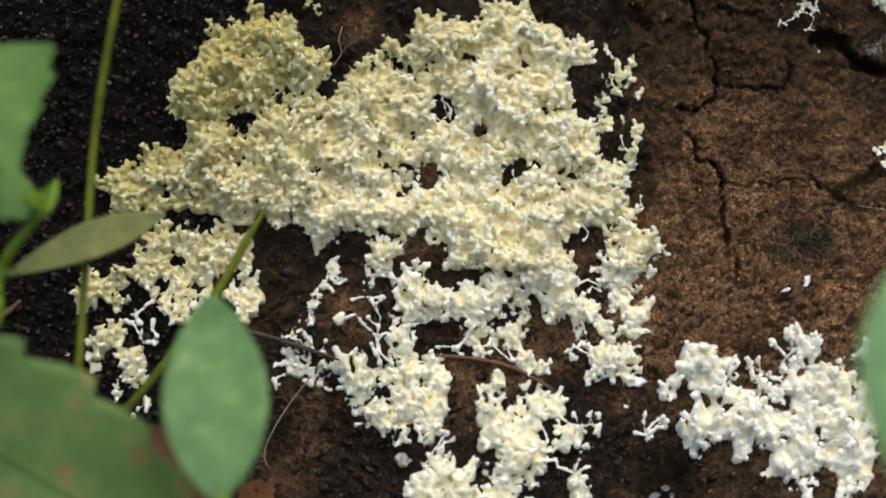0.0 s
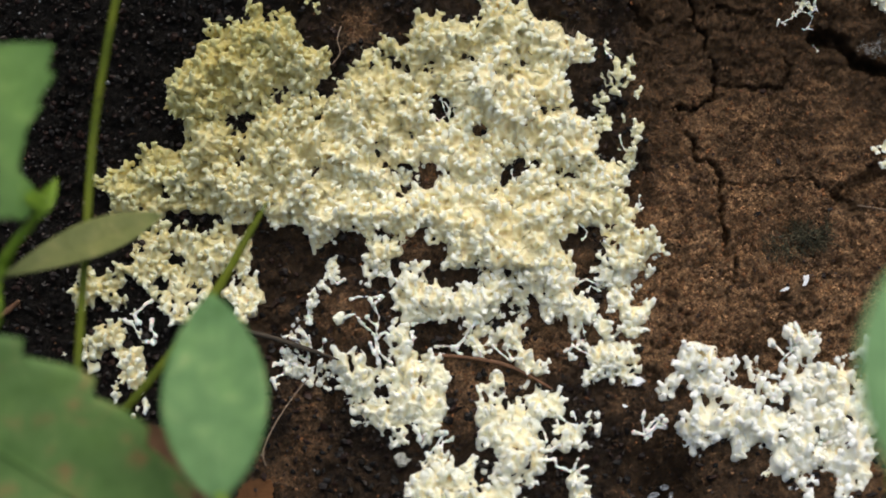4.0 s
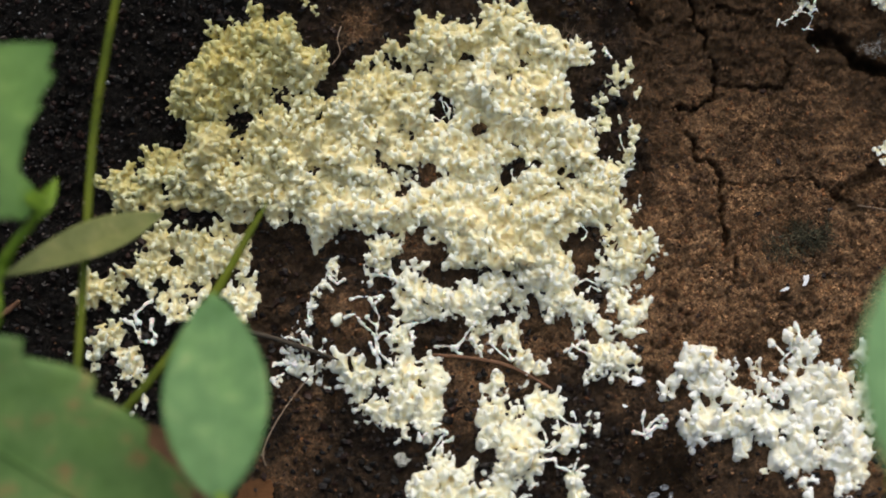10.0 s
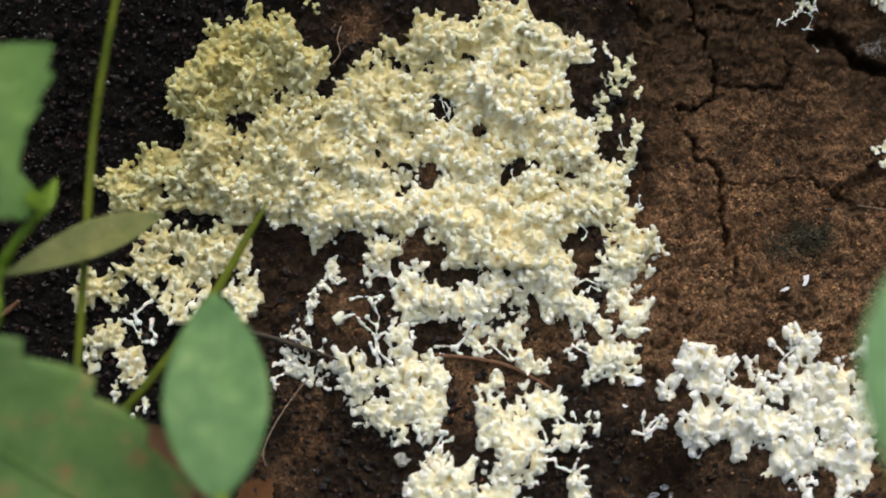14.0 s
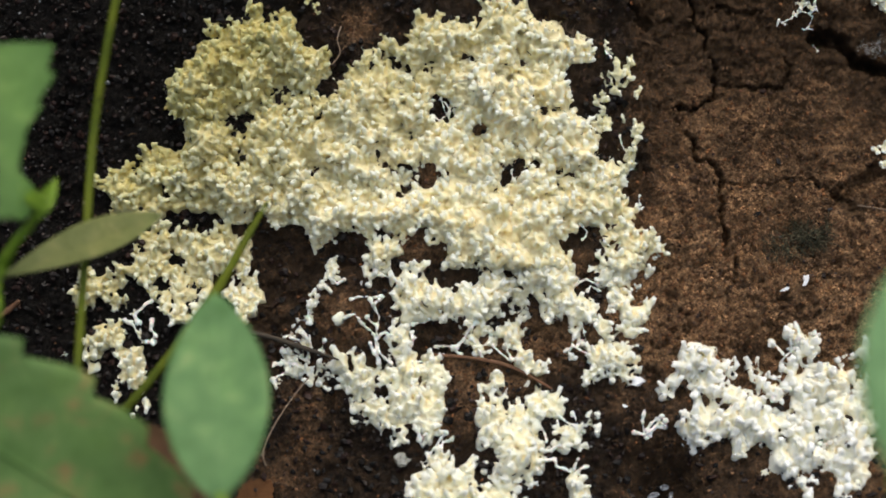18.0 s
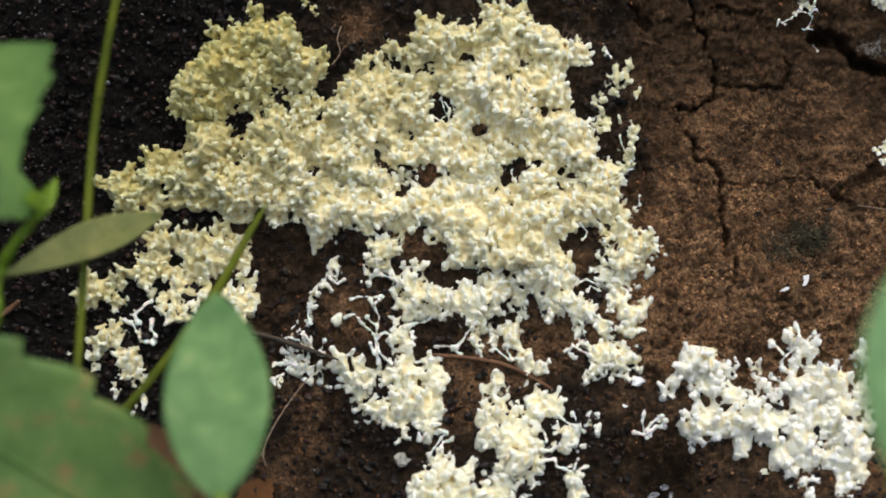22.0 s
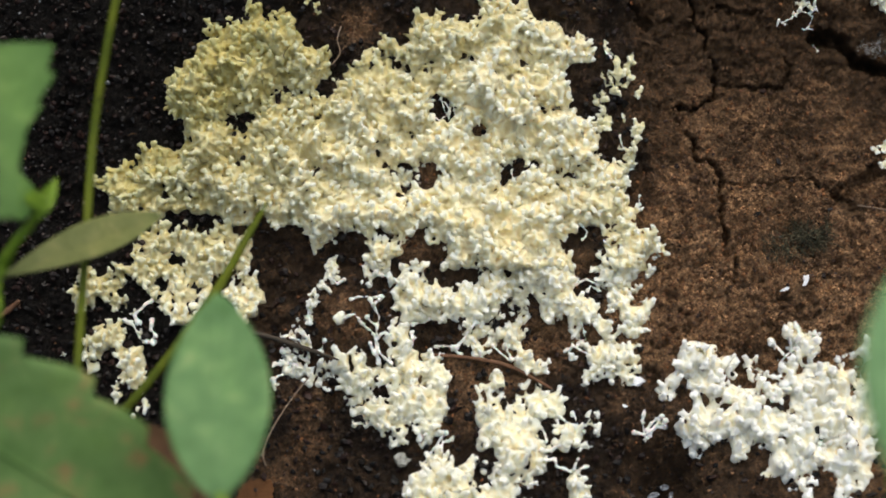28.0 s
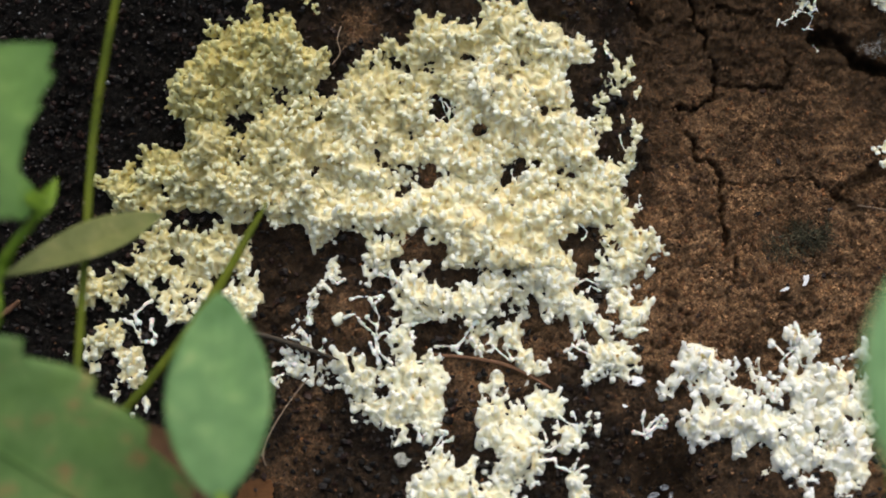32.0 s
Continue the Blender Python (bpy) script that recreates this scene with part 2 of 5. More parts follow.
TUFT = speckled("dark_fibre", [(0.022, 0.020, 0.014), (0.075, 0.075, 0.045), (0.15, 0.13, 0.08), (0.03, 0.028, 0.02)], 500, 0.9, gloss=0.1)


def jelly_material():
    m, n, l, bs = material("clear_jelly")
    a = noise_node(n, l, 700, 3, 0.5)
    c = ramp(n, l, a.outputs[0], [(0.35, (0.30, 0.29, 0.24)), (0.65, (0.62, 0.62, 0.55))])
    l.new(c.outputs[0], bs.inputs["Base Color"])
    bs.inputs["Roughness"].default_value = 0.12
    bs.inputs["Transmission Weight"].default_value = 0.5
    return m


JELLY = jelly_material()


# ---- mesh helpers ----
def mesh_from(name, verts, faces, mat, smooth=True):
    me = bpy.data.meshes.new(name)
    me.from_pydata([tuple(v) for v in verts], [], [tuple(f) for f in faces])
    me.materials.append(mat)
    if smooth:
        me.shade_smooth()
    me.update()
    return me


def child(name, me, parent, label=""):
    ob = new(name, me)
    ob.parent = parent
    return tagged(ob, label)


def large_pieces(faces, n, least):
    """Picks the faces of connected pieces that have at least so many faces."""
    mark = np.arange(n)
    while True:
        low = mark[faces].min(1)
        before = mark.copy()
        for k in range(4):
            np.minimum.at(mark, faces[:, k], low)
        mark = mark[mark]
        if (mark == before).all():
            break
    piece = mark[faces[:, 0]]
    return np.bincount(piece, minlength=n)[piece] >= least


def iso_mesh(name, f, org, h, mat, tip=None, buried=None):
    """Surface nets: the surface where the grid f passes through zero.
    tip: how far each point lies out on its finger, 0 to 1;
    buried: points with a level below which the skin lies inside its neighbours."""
    ins = f > 0
    n = f.shape
    acc = np.zeros((n[0] - 1, n[1] - 1, n[2] - 1, 3))
    cnt = np.zeros((n[0] - 1, n[1] - 1, n[2] - 1))
    for ax in range(3):
        o1, o2 = [k for k in range(3) if k != ax]
        for a in (0, 1):
            for b in (0, 1):
                lo, hi = [slice(0, -1)] * 3, [slice(0, -1)] * 3
                lo[ax], hi[ax] = slice(0, -1), slice(1, None)
                for o, v in ((o1, a), (o2, b)):
                    lo[o] = hi[o] = slice(v, n[o] - 1 + v)
                f0, f1 = f[tuple(lo)], f[tuple(hi)]
                cross = (f0 > 0) != (f1 > 0)
                t = np.where(cross, f0 / np.where(cross, f0 - f1, 1), 0)
                acc[..., ax] += t
                acc[..., o1] += a * cross
                acc[..., o2] += b * cross
                cnt += cross
    act = cnt > 0
    idx = -np.ones(cnt.shape, int)
    idx[act] = np.arange(act.sum())
    cells = np.argwhere(act)
    verts = np.asarray(org) + h * (cells + acc[act] / cnt[act][:, None])
    faces = []
    for ax in range(3):
        o1, o2 = [(1, 2), (2, 0), (0, 1)][ax]
        lo, hi = [slice(None)] * 3, [slice(None)] * 3
        lo[ax], hi[ax] = slice(0, -1), slice(1, None)
        for o in (o1, o2):
            lo[o] = hi[o] = slice(1, n[o] - 1)
        i0, i1 = ins[tuple(lo)], ins[tuple(hi)]
        for flip in (False, True):
            e = np.argwhere((i0 & ~i1) if not flip else (~i0 & i1))
            e[:, o1] += 1
            e[:, o2] += 1
            quad = []
            for d1, d2 in ((-1, -1), (0, -1), (0, 0), (-1, 0)):
                c = e.copy()
                c[:, o1] += d1
                c[:, o2] += d2
                quad.append(idx[c[:, 0], c[:, 1], c[:, 2]])
            q = np.stack(quad[::-1] if flip else quad, 1)
            faces.append(q)
    faces = np.concatenate(faces)
    if buried is not None:
        bx, by, level = buried
        at = np.argmin((verts[:, None, 0] - bx[None]) ** 2 + (verts[:, None, 1] - by[None]) ** 2, 1)
        shown = verts[:, 2] > level[at]
        faces = faces[shown[faces].any(1)]
        faces = faces[large_pieces(faces, len(verts), 150)]
        used = np.unique(faces)
        renum = np.zeros(len(verts), int)
        renum[used] = np.arange(len(used))
        verts, faces = verts[used], renum[faces]
    me = mesh_from(name, verts, faces.tolist(), mat)
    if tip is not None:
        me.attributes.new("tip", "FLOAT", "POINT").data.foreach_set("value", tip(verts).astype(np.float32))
    return me


def tube(name, points, radii, mat, sides=8, wobble=0.0, seed=0):
    """A rounded tapering tube along a smooth line through the points."""
    rnd = random.Random(seed)
    pts = [Vector(p) for p in points]
    rad = list(radii) if isinstance(radii, (list, tuple)) else [radii] * len(pts)
    path, rr = [], []
    for i in range(len(pts) - 1):
        p0, p1, p2, p3 = pts[max(i - 1, 0)], pts[i], pts[i + 1], pts[min(i + 2, len(pts) - 1)]
        for k in range(6):
            t = k / 6
            path.append(0.5 * (2 * p1 + (p2 - p0) * t + (2 * p0 - 5 * p1 + 4 * p2 - p3) * t * t + (3 * p1 - p0 - 3 * p2 + p3) * t ** 3))
            rr.append(rad[i] + (rad[i + 1] - rad[i]) * t)
    path.append(pts[-1])
    rr.append(rad[-1])
    verts, faces = [], []
    side = Vector((0.3, 0.8, 0.52))
    for i, p in enumerate(path):
        d = (path[min(i + 1, len(path) - 1)] - path[max(i - 1, 0)]).normalized()
        u = d.cross(side).normalized()
        v = d.cross(u)
        r = rr[i] * (1 + wobble * (rnd.random() - 0.5))
        for k in range(sides):
            a = 2 * math.pi * k / sides
            verts.append(p + (u * math.cos(a) + v * math.sin(a)) * r)
    m = len(path)
    for i in range(m - 1):
        for k in range(sides):
            k2 = (k + 1) % sides
            faces.append((i * sides + k, i * sides + k2, (i + 1) * sides + k2, (i + 1) * sides + k))
    for end, d in ((0, path[0] - path[1]), (m - 1, path[-1] - path[-2])):
        verts.append(path[end] + d.normalized() * rr[end] * 0.8)
        c = len(verts) - 1
        for k in range(sides):
            a, b = end * sides + k, end * sides + (k + 1) % sides
            faces.append((c, b, a) if end == 0 else (c, a, b))
    return mesh_from(name, verts, faces, mat)


# ---- ground: one sheet, fine on the bank and coarse to the horizon ----
def segment_distance(x, y, pts, wob=None):
    best = np.full(x.shape, 9.0)
    for (ax, ay), (bx, by) in zip(pts[:-1], pts[1:]):
        dx, dy = bx - ax, by - ay
        t = np.clip(((x - ax) * dx + (y - ay) * dy) / (dx * dx + dy * dy), 0, 1)
        best = np.minimum(best, np.hypot(x - ax - t * dx, y - ay - t * dy))
    return best


# cracks in the wood: half width, depth and the line along which each runs
CRACKS = [
    (0.0006, 0.0030, [(0.0590, 0.0605), (0.0633, 0.0503), (0.0659, 0.0452), (0.0667, 0.0403), (0.0655, 0.0361), (0.0618, 0.0345), (0.0570, 0.0353)]),
    (0.00045, 0.0020, [(0.0667, 0.0403), (0.0748, 0.0398), (0.0823, 0.0392), (0.0844, 0.0424), (0.0828, 0.0468)]),
    (0.0008, 0.0045, [(0.0600, 0.0260), (0.0617, 0.0227), (0.0654, 0.0208), (0.0674, 0.0153), (0.0678, 0.0098), (0.0670, 0.0054), (0.0683, -0.0001)]),
    (0.0005, 0.0017, [(0.0676, 0.0164), (0.0774, 0.0162), (0.0842, 0.0169), (0.0897, 0.0159), (0.0938, 0.0136), (0.0985, 0.0109)]),
    (0.0007, 0.0022, [(0.0710, -0.0012), (0.0705, -0.0062)]),
    (0.0020, 0.0060, [(0.0899, 0.0515), (0.0970, 0.0498), (0.1002, 0.0452), (0.1104, 0.0430)]),
    (0.0016, 0.0032, [(0.0945, 0.0128), (0.1006, 0.0158), (0.1048, 0.0190)]),
    (0.0005, 0.0018, [(0.0649, 0.0586), (0.0707, 0.0575), (0.0769, 0.0578)]),
    (0.0005, 0.0018, [(0.0449, 0.0594), (0.0501, 0.0540), (0.0549, 0.0550)]),
    (0.0012, 0.0018, [(0.0577, 0.0311), (0.0604, 0.0262)]),
]
# hollows (negative) and lumps of the bank: x, s, radius, height
LUMPS = [
    (-0.0223, -0.0177, 0.011, 0.0045),
    (0.0527, -0.0565, 0.008, -0.0160),
    (-0.0193, -0.0492, 0.016, -0.0040),
    (-0.0060, 0.0001, 0.008, 0.0025),
    (0.0739, -0.0246, 0.010, -0.0030),
    (0.0729, -0.0513, 0.012, -0.0040),
    (0.0198, -0.0205, 0.009, -0.0030),
    (0.0868, 0.0015, 0.007, -0.0025),
    (-0.0414, -0.0040, 0.012, -0.0030),
    (0.0885, 0.0523, 0.005, -0.0030),
    (0.0498, -0.0081, 0.006, -0.0015),
    (0.0895, 0.0020, 0.0035, 0.0030),
    (0.0832, 0.0060, 0.0040, -0.0030),
]


# rusty wood that shows between the patches of mould: x, s, radius
RUST = [
    (-0.0223, -0.0170, 0.010), (-0.0053, 0.0001, 0.008), (-0.0302, -0.0355, 0.009), (0.0022, -0.0345, 0.011),
    (0.0239, -0.0205, 0.011), (0.0118, 0.0283, 0.008), (-0.0033, 0.0194, 0.008), (-0.0197, 0.0550, 0.006),
    (0.0322, -0.0040, 0.008), (0.0021, -0.0438, 0.009), (0.0388, -0.0191, 0.010), (0.0157, -0.0273, 0.010), (-0.0375, -0.0530, 0.010), (-0.0300, -0.0460, 0.008),
]


def wood_share(x, s):
    """1 where the bank is rusty rotten wood, 0 where it is dark soil."""
    n = fbm(x, s, 0.012, 5, 4) - 0.5
    edge = x - 0.0415 + n * 0.022
    w = np.clip(edge / 0.004, 0, 1)
    for cx, cs, r in RUST:
        d = np.hypot(x - cx, s - cs) + n * 0.012
        w = np.maximum(w, np.clip((r - d) / 0.005, 0, 1) * 0.75)
    far = np.clip((np.hypot(x, s) - 0.16) / 0.1, 0, 1)
    w = w * (1 - far) + far * (0.20 + 0.35 * fbm(x, s, 0.35, 12, 4))
    rim = -0.038 - 0.024 * np.clip((0.020 - s) / 0.012, 0, 1)
    brown = np.clip((x - rim + n * 0.03) / 0.012, 0, 1) * (0.30 + 1.0 * np.clip(fbm(x, s, 0.004, 19, 3) - 0.42, 0, 1))
    w = np.maximum(w, brown * (1 - far))
    low = np.clip((-0.028 - s + n * 0.02) / 0.008, 0, 1)
    return w * (1 - 0.5 * low)


# How far the wood is darkened, by stains and by shade in its colour.
def stain_shade_share(x, s):
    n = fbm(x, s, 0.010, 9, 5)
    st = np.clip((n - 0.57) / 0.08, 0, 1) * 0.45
    # stains, and dark patches painted for shade along the top and in hollows
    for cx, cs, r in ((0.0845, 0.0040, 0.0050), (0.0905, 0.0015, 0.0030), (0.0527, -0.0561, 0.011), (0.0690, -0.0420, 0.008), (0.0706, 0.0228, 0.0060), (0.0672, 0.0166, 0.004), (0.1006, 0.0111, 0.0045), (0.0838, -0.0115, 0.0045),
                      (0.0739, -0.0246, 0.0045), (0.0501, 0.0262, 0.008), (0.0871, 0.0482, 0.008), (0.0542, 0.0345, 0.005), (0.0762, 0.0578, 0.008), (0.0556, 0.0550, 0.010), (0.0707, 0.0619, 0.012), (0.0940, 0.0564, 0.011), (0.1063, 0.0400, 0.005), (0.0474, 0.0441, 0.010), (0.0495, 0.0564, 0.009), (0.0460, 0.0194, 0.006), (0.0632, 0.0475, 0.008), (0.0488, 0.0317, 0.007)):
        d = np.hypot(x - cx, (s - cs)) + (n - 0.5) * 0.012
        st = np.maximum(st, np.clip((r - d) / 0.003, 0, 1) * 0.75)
    # weaker light up the slope, imitated by a darker colour
    dim = np.clip((s - 0.014 + (n - 0.5) * 0.04) / 0.026, 0, 1) * 0.86
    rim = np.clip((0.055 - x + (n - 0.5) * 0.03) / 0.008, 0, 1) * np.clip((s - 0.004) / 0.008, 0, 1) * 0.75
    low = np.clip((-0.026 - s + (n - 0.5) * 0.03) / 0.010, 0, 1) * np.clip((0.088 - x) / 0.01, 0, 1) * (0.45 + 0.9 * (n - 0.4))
    # dark brown ground among the mould, deepened for shadow in its gaps
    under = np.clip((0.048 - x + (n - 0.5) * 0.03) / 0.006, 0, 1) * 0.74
    out = np.clip(np.maximum(np.maximum(np.maximum(st, low), np.maximum(dim, under)), rim), 0, 0.9)
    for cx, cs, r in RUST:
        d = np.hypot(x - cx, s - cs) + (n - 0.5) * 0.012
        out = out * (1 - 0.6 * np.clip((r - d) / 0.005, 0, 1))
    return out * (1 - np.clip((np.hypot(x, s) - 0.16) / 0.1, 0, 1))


def chip_share(x, s):
    """A number for each chip of wood, low in patches of dark crumbs."""
    bx, by = x + (fbm(x, s, 0.002, 24, 2) - 0.5) * 0.0014, s + (fbm(x, s, 0.002, 25, 2) - 0.5) * 0.0014
    own, other = chips(bx, by, 0.0026, 40)[1], chips(bx, by, 0.0012, 50)[1]
    return np.clip(0.10 + 0.45 * own + 0.45 * other - 1.1 * np.clip(fbm(x, s, 0.011, 27, 3) - 0.52, 0, 1), 0, 1)


def relief(x, s):
    w = wood_share(x, s)
    h = (fbm(x, s, 0.030, 2, 3) - 0.5) * 0.0055
    h = h + (fbm(x, s, 0.006, 3, 4) - 0.5) * (0.0034 - 0.0014 * w)
    bx, by = x + (fbm(x, s, 0.002, 24, 2) - 0.5) * 0.0014, s + (fbm(x, s, 0.002, 25, 2) - 0.5) * 0.0014
    big, _, gap = chips(bx, by, 0.0026, 40)
    tiny, _, slit = chips(bx, by, 0.0012, 50)
    loose = 0.55 + 0.9 * np.clip((fbm(x, s, 0.018, 26, 2) - 0.35) * 2, 0, 1)
    h = h + loose * (0.00055 * big + 0.00034 * tiny - 0.00024 * gap - 0.00018 * slit)
    pits = fbm(x, s, 0.0024, 4, 3)
    ridges = abs(fbm(x, s, 0.0038, 14, 3) - 0.5) + 0.6 * abs(fbm(x, s, 0.0017, 15, 2) - 0.5)
    h = h + (pits - 0.5) * 0.0026 - w * np.clip(0.14 - ridges, 0, 1) * 0.014 * np.clip(0.95 - s / 0.05, 0.55, 1.4)
    wx = x + (fbm(x, s, 0.004, 6, 3) - 0.5) * 0.0032
    wy = s + (fbm(x, s, 0.004, 7, 3) - 0.5) * 0.0032
    wx, wy = wx + (fbm(x, s, 0.0013, 16, 2) - 0.5) * 0.0011, wy + (fbm(x, s, 0.0013, 17, 2) - 0.5) * 0.0011
    for half, depth, line in CRACKS:
        width = half * (0.05 + 1.9 * fbm(x, s, 0.004, 8, 3))
        h = h - 1.3 * depth * np.clip(1.6 * (1 - segment_distance(wx, wy, line) / width), 0, 1)
    for cx, cs, r, up in LUMPS:
        h = h + up * np.exp(-((x - cx) ** 2 + (s - cs) ** 2) / (r * r))
    return h


def surface_z(x, y):
    """Height of the bank's sheet over the plan point (x, y)."""
    core = np.clip(y, -0.085, 0.105)
    z = core + 4.5 * core * core
    # unseen steep wall behind the bank, added to block light from the back
    z = z + np.where(y > 0.105, np.minimum((y - 0.105) * 2.6, 0.30), 0)
    z = z + np.where(y < -0.085, np.maximum((y + 0.085) * 0.2, -0.02), 0)
    return z


def steps_out(first, last, start):
    out, d = [], start
    p = first
    while abs(p) < last:
        p += d if first > 0 else -d
        out.append(p)
        d *= 1.35
    return out


def build_ground():
    gx = np.array(sorted(steps_out(-0.116, 60, 0.001)) + list(np.linspace(-0.116, 0.116, 570)) + steps_out(0.116, 60, 0.001))
    gy = np.array(sorted(steps_out(-0.062, 60, 0.001)) + list(np.linspace(-0.062, 0.050, 345)) + steps_out(0.050, 60, 0.001))
    X, Y = np.meshgrid(gx, gy, indexing="ij")
    S = np.interp(Y, PY, PS)
    S = S + np.where(Y > 0.11, (Y - 0.11), 0) + np.where(Y < -0.09, Y + 0.09, 0)
    fade = np.clip(1.6 - np.hypot(X / 0.2, Y / 0.14), 0, 1)
    H = relief(X, S) * fade
    Z = surface_z(X, Y)
    yy = np.clip(Y, -0.085, 0.105)
    k = np.sqrt(1 + (1 + 9 * yy) ** 2)
    V = np.stack([X, Y - H * (1 + 9 * yy) / k, Z + H / k], -1).reshape(-1, 3)
    nx, ny = X.shape
    a = (np.arange(nx - 1)[:, None] * ny + np.arange(ny - 1)[None]).reshape(-1)
    faces = np.stack([a, a + ny, a + ny + 1, a + 1], 1)
    me = bpy.data.meshes.new("ground")
    me.vertices.add(len(V))
    me.vertices.foreach_set("co", V.astype(np.float32).reshape(-1))
    me.loops.add(faces.size)
    me.loops.foreach_set("vertex_index", faces.astype(np.int32).reshape(-1))
    me.polygons.add(len(faces))
    me.polygons.foreach_set("loop_start", np.arange(0, faces.size, 4, dtype=np.int32))
    me.update(calc_edges=True)
    for name, values in (("wood", wood_share(X, S)), ("stain_shade", stain_shade_share(X, S)), ("chip", chip_share(X, S))):
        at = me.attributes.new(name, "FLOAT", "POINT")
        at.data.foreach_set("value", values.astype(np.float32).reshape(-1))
    me.materials.append(GROUND)
    return tagged(new("ground", me), "bank of rusty rotten wood and dark crumbly soil", "ground", "", "structure")


build_ground()


def place(x, s, lift=0.0):
    """A point on the bank with its relief, raised along the bank's normal."""
    y, z = bank(s)
    h = float(relief(np.array([x]), np.array([s]))[0])
    return Vector((x, y, z)) + normal(s) * (h + lift)


def on_bank(points, lift):
    return [place(x, s, lift) for x, s in points]


# ---- slime mould ----
MOVERS = []


def mask_of(rows, cell=0.3):
    """Grid (mm) of the spans in rows of (up, from, to, from, to ...)."""
    ups = np.array([r[0] for r in rows])
    x0, x1 = min(min(r[1:]) for r in rows) - 1, max(max(r[1:]) for r in rows) + 1
    xs, ss = np.arange(x0, x1, cell), np.arange(ups.min() - 1.2, ups.max() + 1.2, cell)
    m = np.zeros((len(xs), len(ss)), bool)
    for j, s in enumerate(ss):
        r = rows[int(np.argmin(abs(ups - s)))]
        for a, b in zip(r[1::2], r[2::2]):
            m[:, j] |= (xs >= a) & (xs <= b)
    return xs, ss, m


def inner_depth(m, cell=0.3):
    d, cur = np.zeros(m.shape), np.pad(m, 1)
    while cur.any():
        d += cur[1:-1, 1:-1] * cell
        nxt = cur.copy()
        nxt[1:-1, 1:-1] &= cur[:-2, 1:-1] & cur[2:, 1:-1] & cur[1:-1, :-2] & cur[1:-1, 2:]
        cur = nxt
    return d


def gaussian(m, times):
    """The grid smoothed by small steps."""
    for _ in range(times):
        q = np.pad(m, 1, "edge")
        m = (q[:-2, 1:-1] + q[2:, 1:-1] + q[1:-1, :-2] + q[1:-1, 2:] + 2 * m) / 6
    return m


def closed(m, cells):
    """The mask with its narrow gaps filled."""
    for grow in (True, False):
        for _ in range(cells):
            q = np.pad(m, 1, "edge")
            if grow:
                m = q[:-2, 1:-1] | q[2:, 1:-1] | q[1:-1, :-2] | q[1:-1, 2:] | m
            else:
                m = q[:-2, 1:-1] & q[2:, 1:-1] & q[1:-1, :-2] & q[1:-1, 2:] & m
    return m


def scatter(cells, gap):
    """Picks from shuffled points those at least gap apart."""
    grid, out = {}, []
    for p in cells:
        i, j = int(p[0] // gap), int(p[1] // gap)
        if all((p[0] - q[0]) ** 2 + (p[1] - q[1]) ** 2 >= gap * gap
               for di in (-1, 0, 1) for dj in (-1, 0, 1) for q in grid.get((i + di, j + dj), ())):
            grid.setdefault((i, j), []).append(p)
            out.append(p)
    return out


VOXEL = 0.25


def rough_field(shape, size, rnd):
    """Smooth random values on a grid, with lumps of about size cells."""
    n = [int(k / size) + 3 for k in shape]
    g = rnd.rand(*n)
    for ax, k in enumerate(shape):
        u = np.arange(k) / size
        i = u.astype(int)
        f = u - i
        f = f * f * (3 - 2 * f)
        f = f.reshape([-1 if q == ax else 1 for q in range(3)])
        g = np.take(g, i, ax) * (1 - f) + np.take(g, i + 1, ax) * f
    return g - 0.5


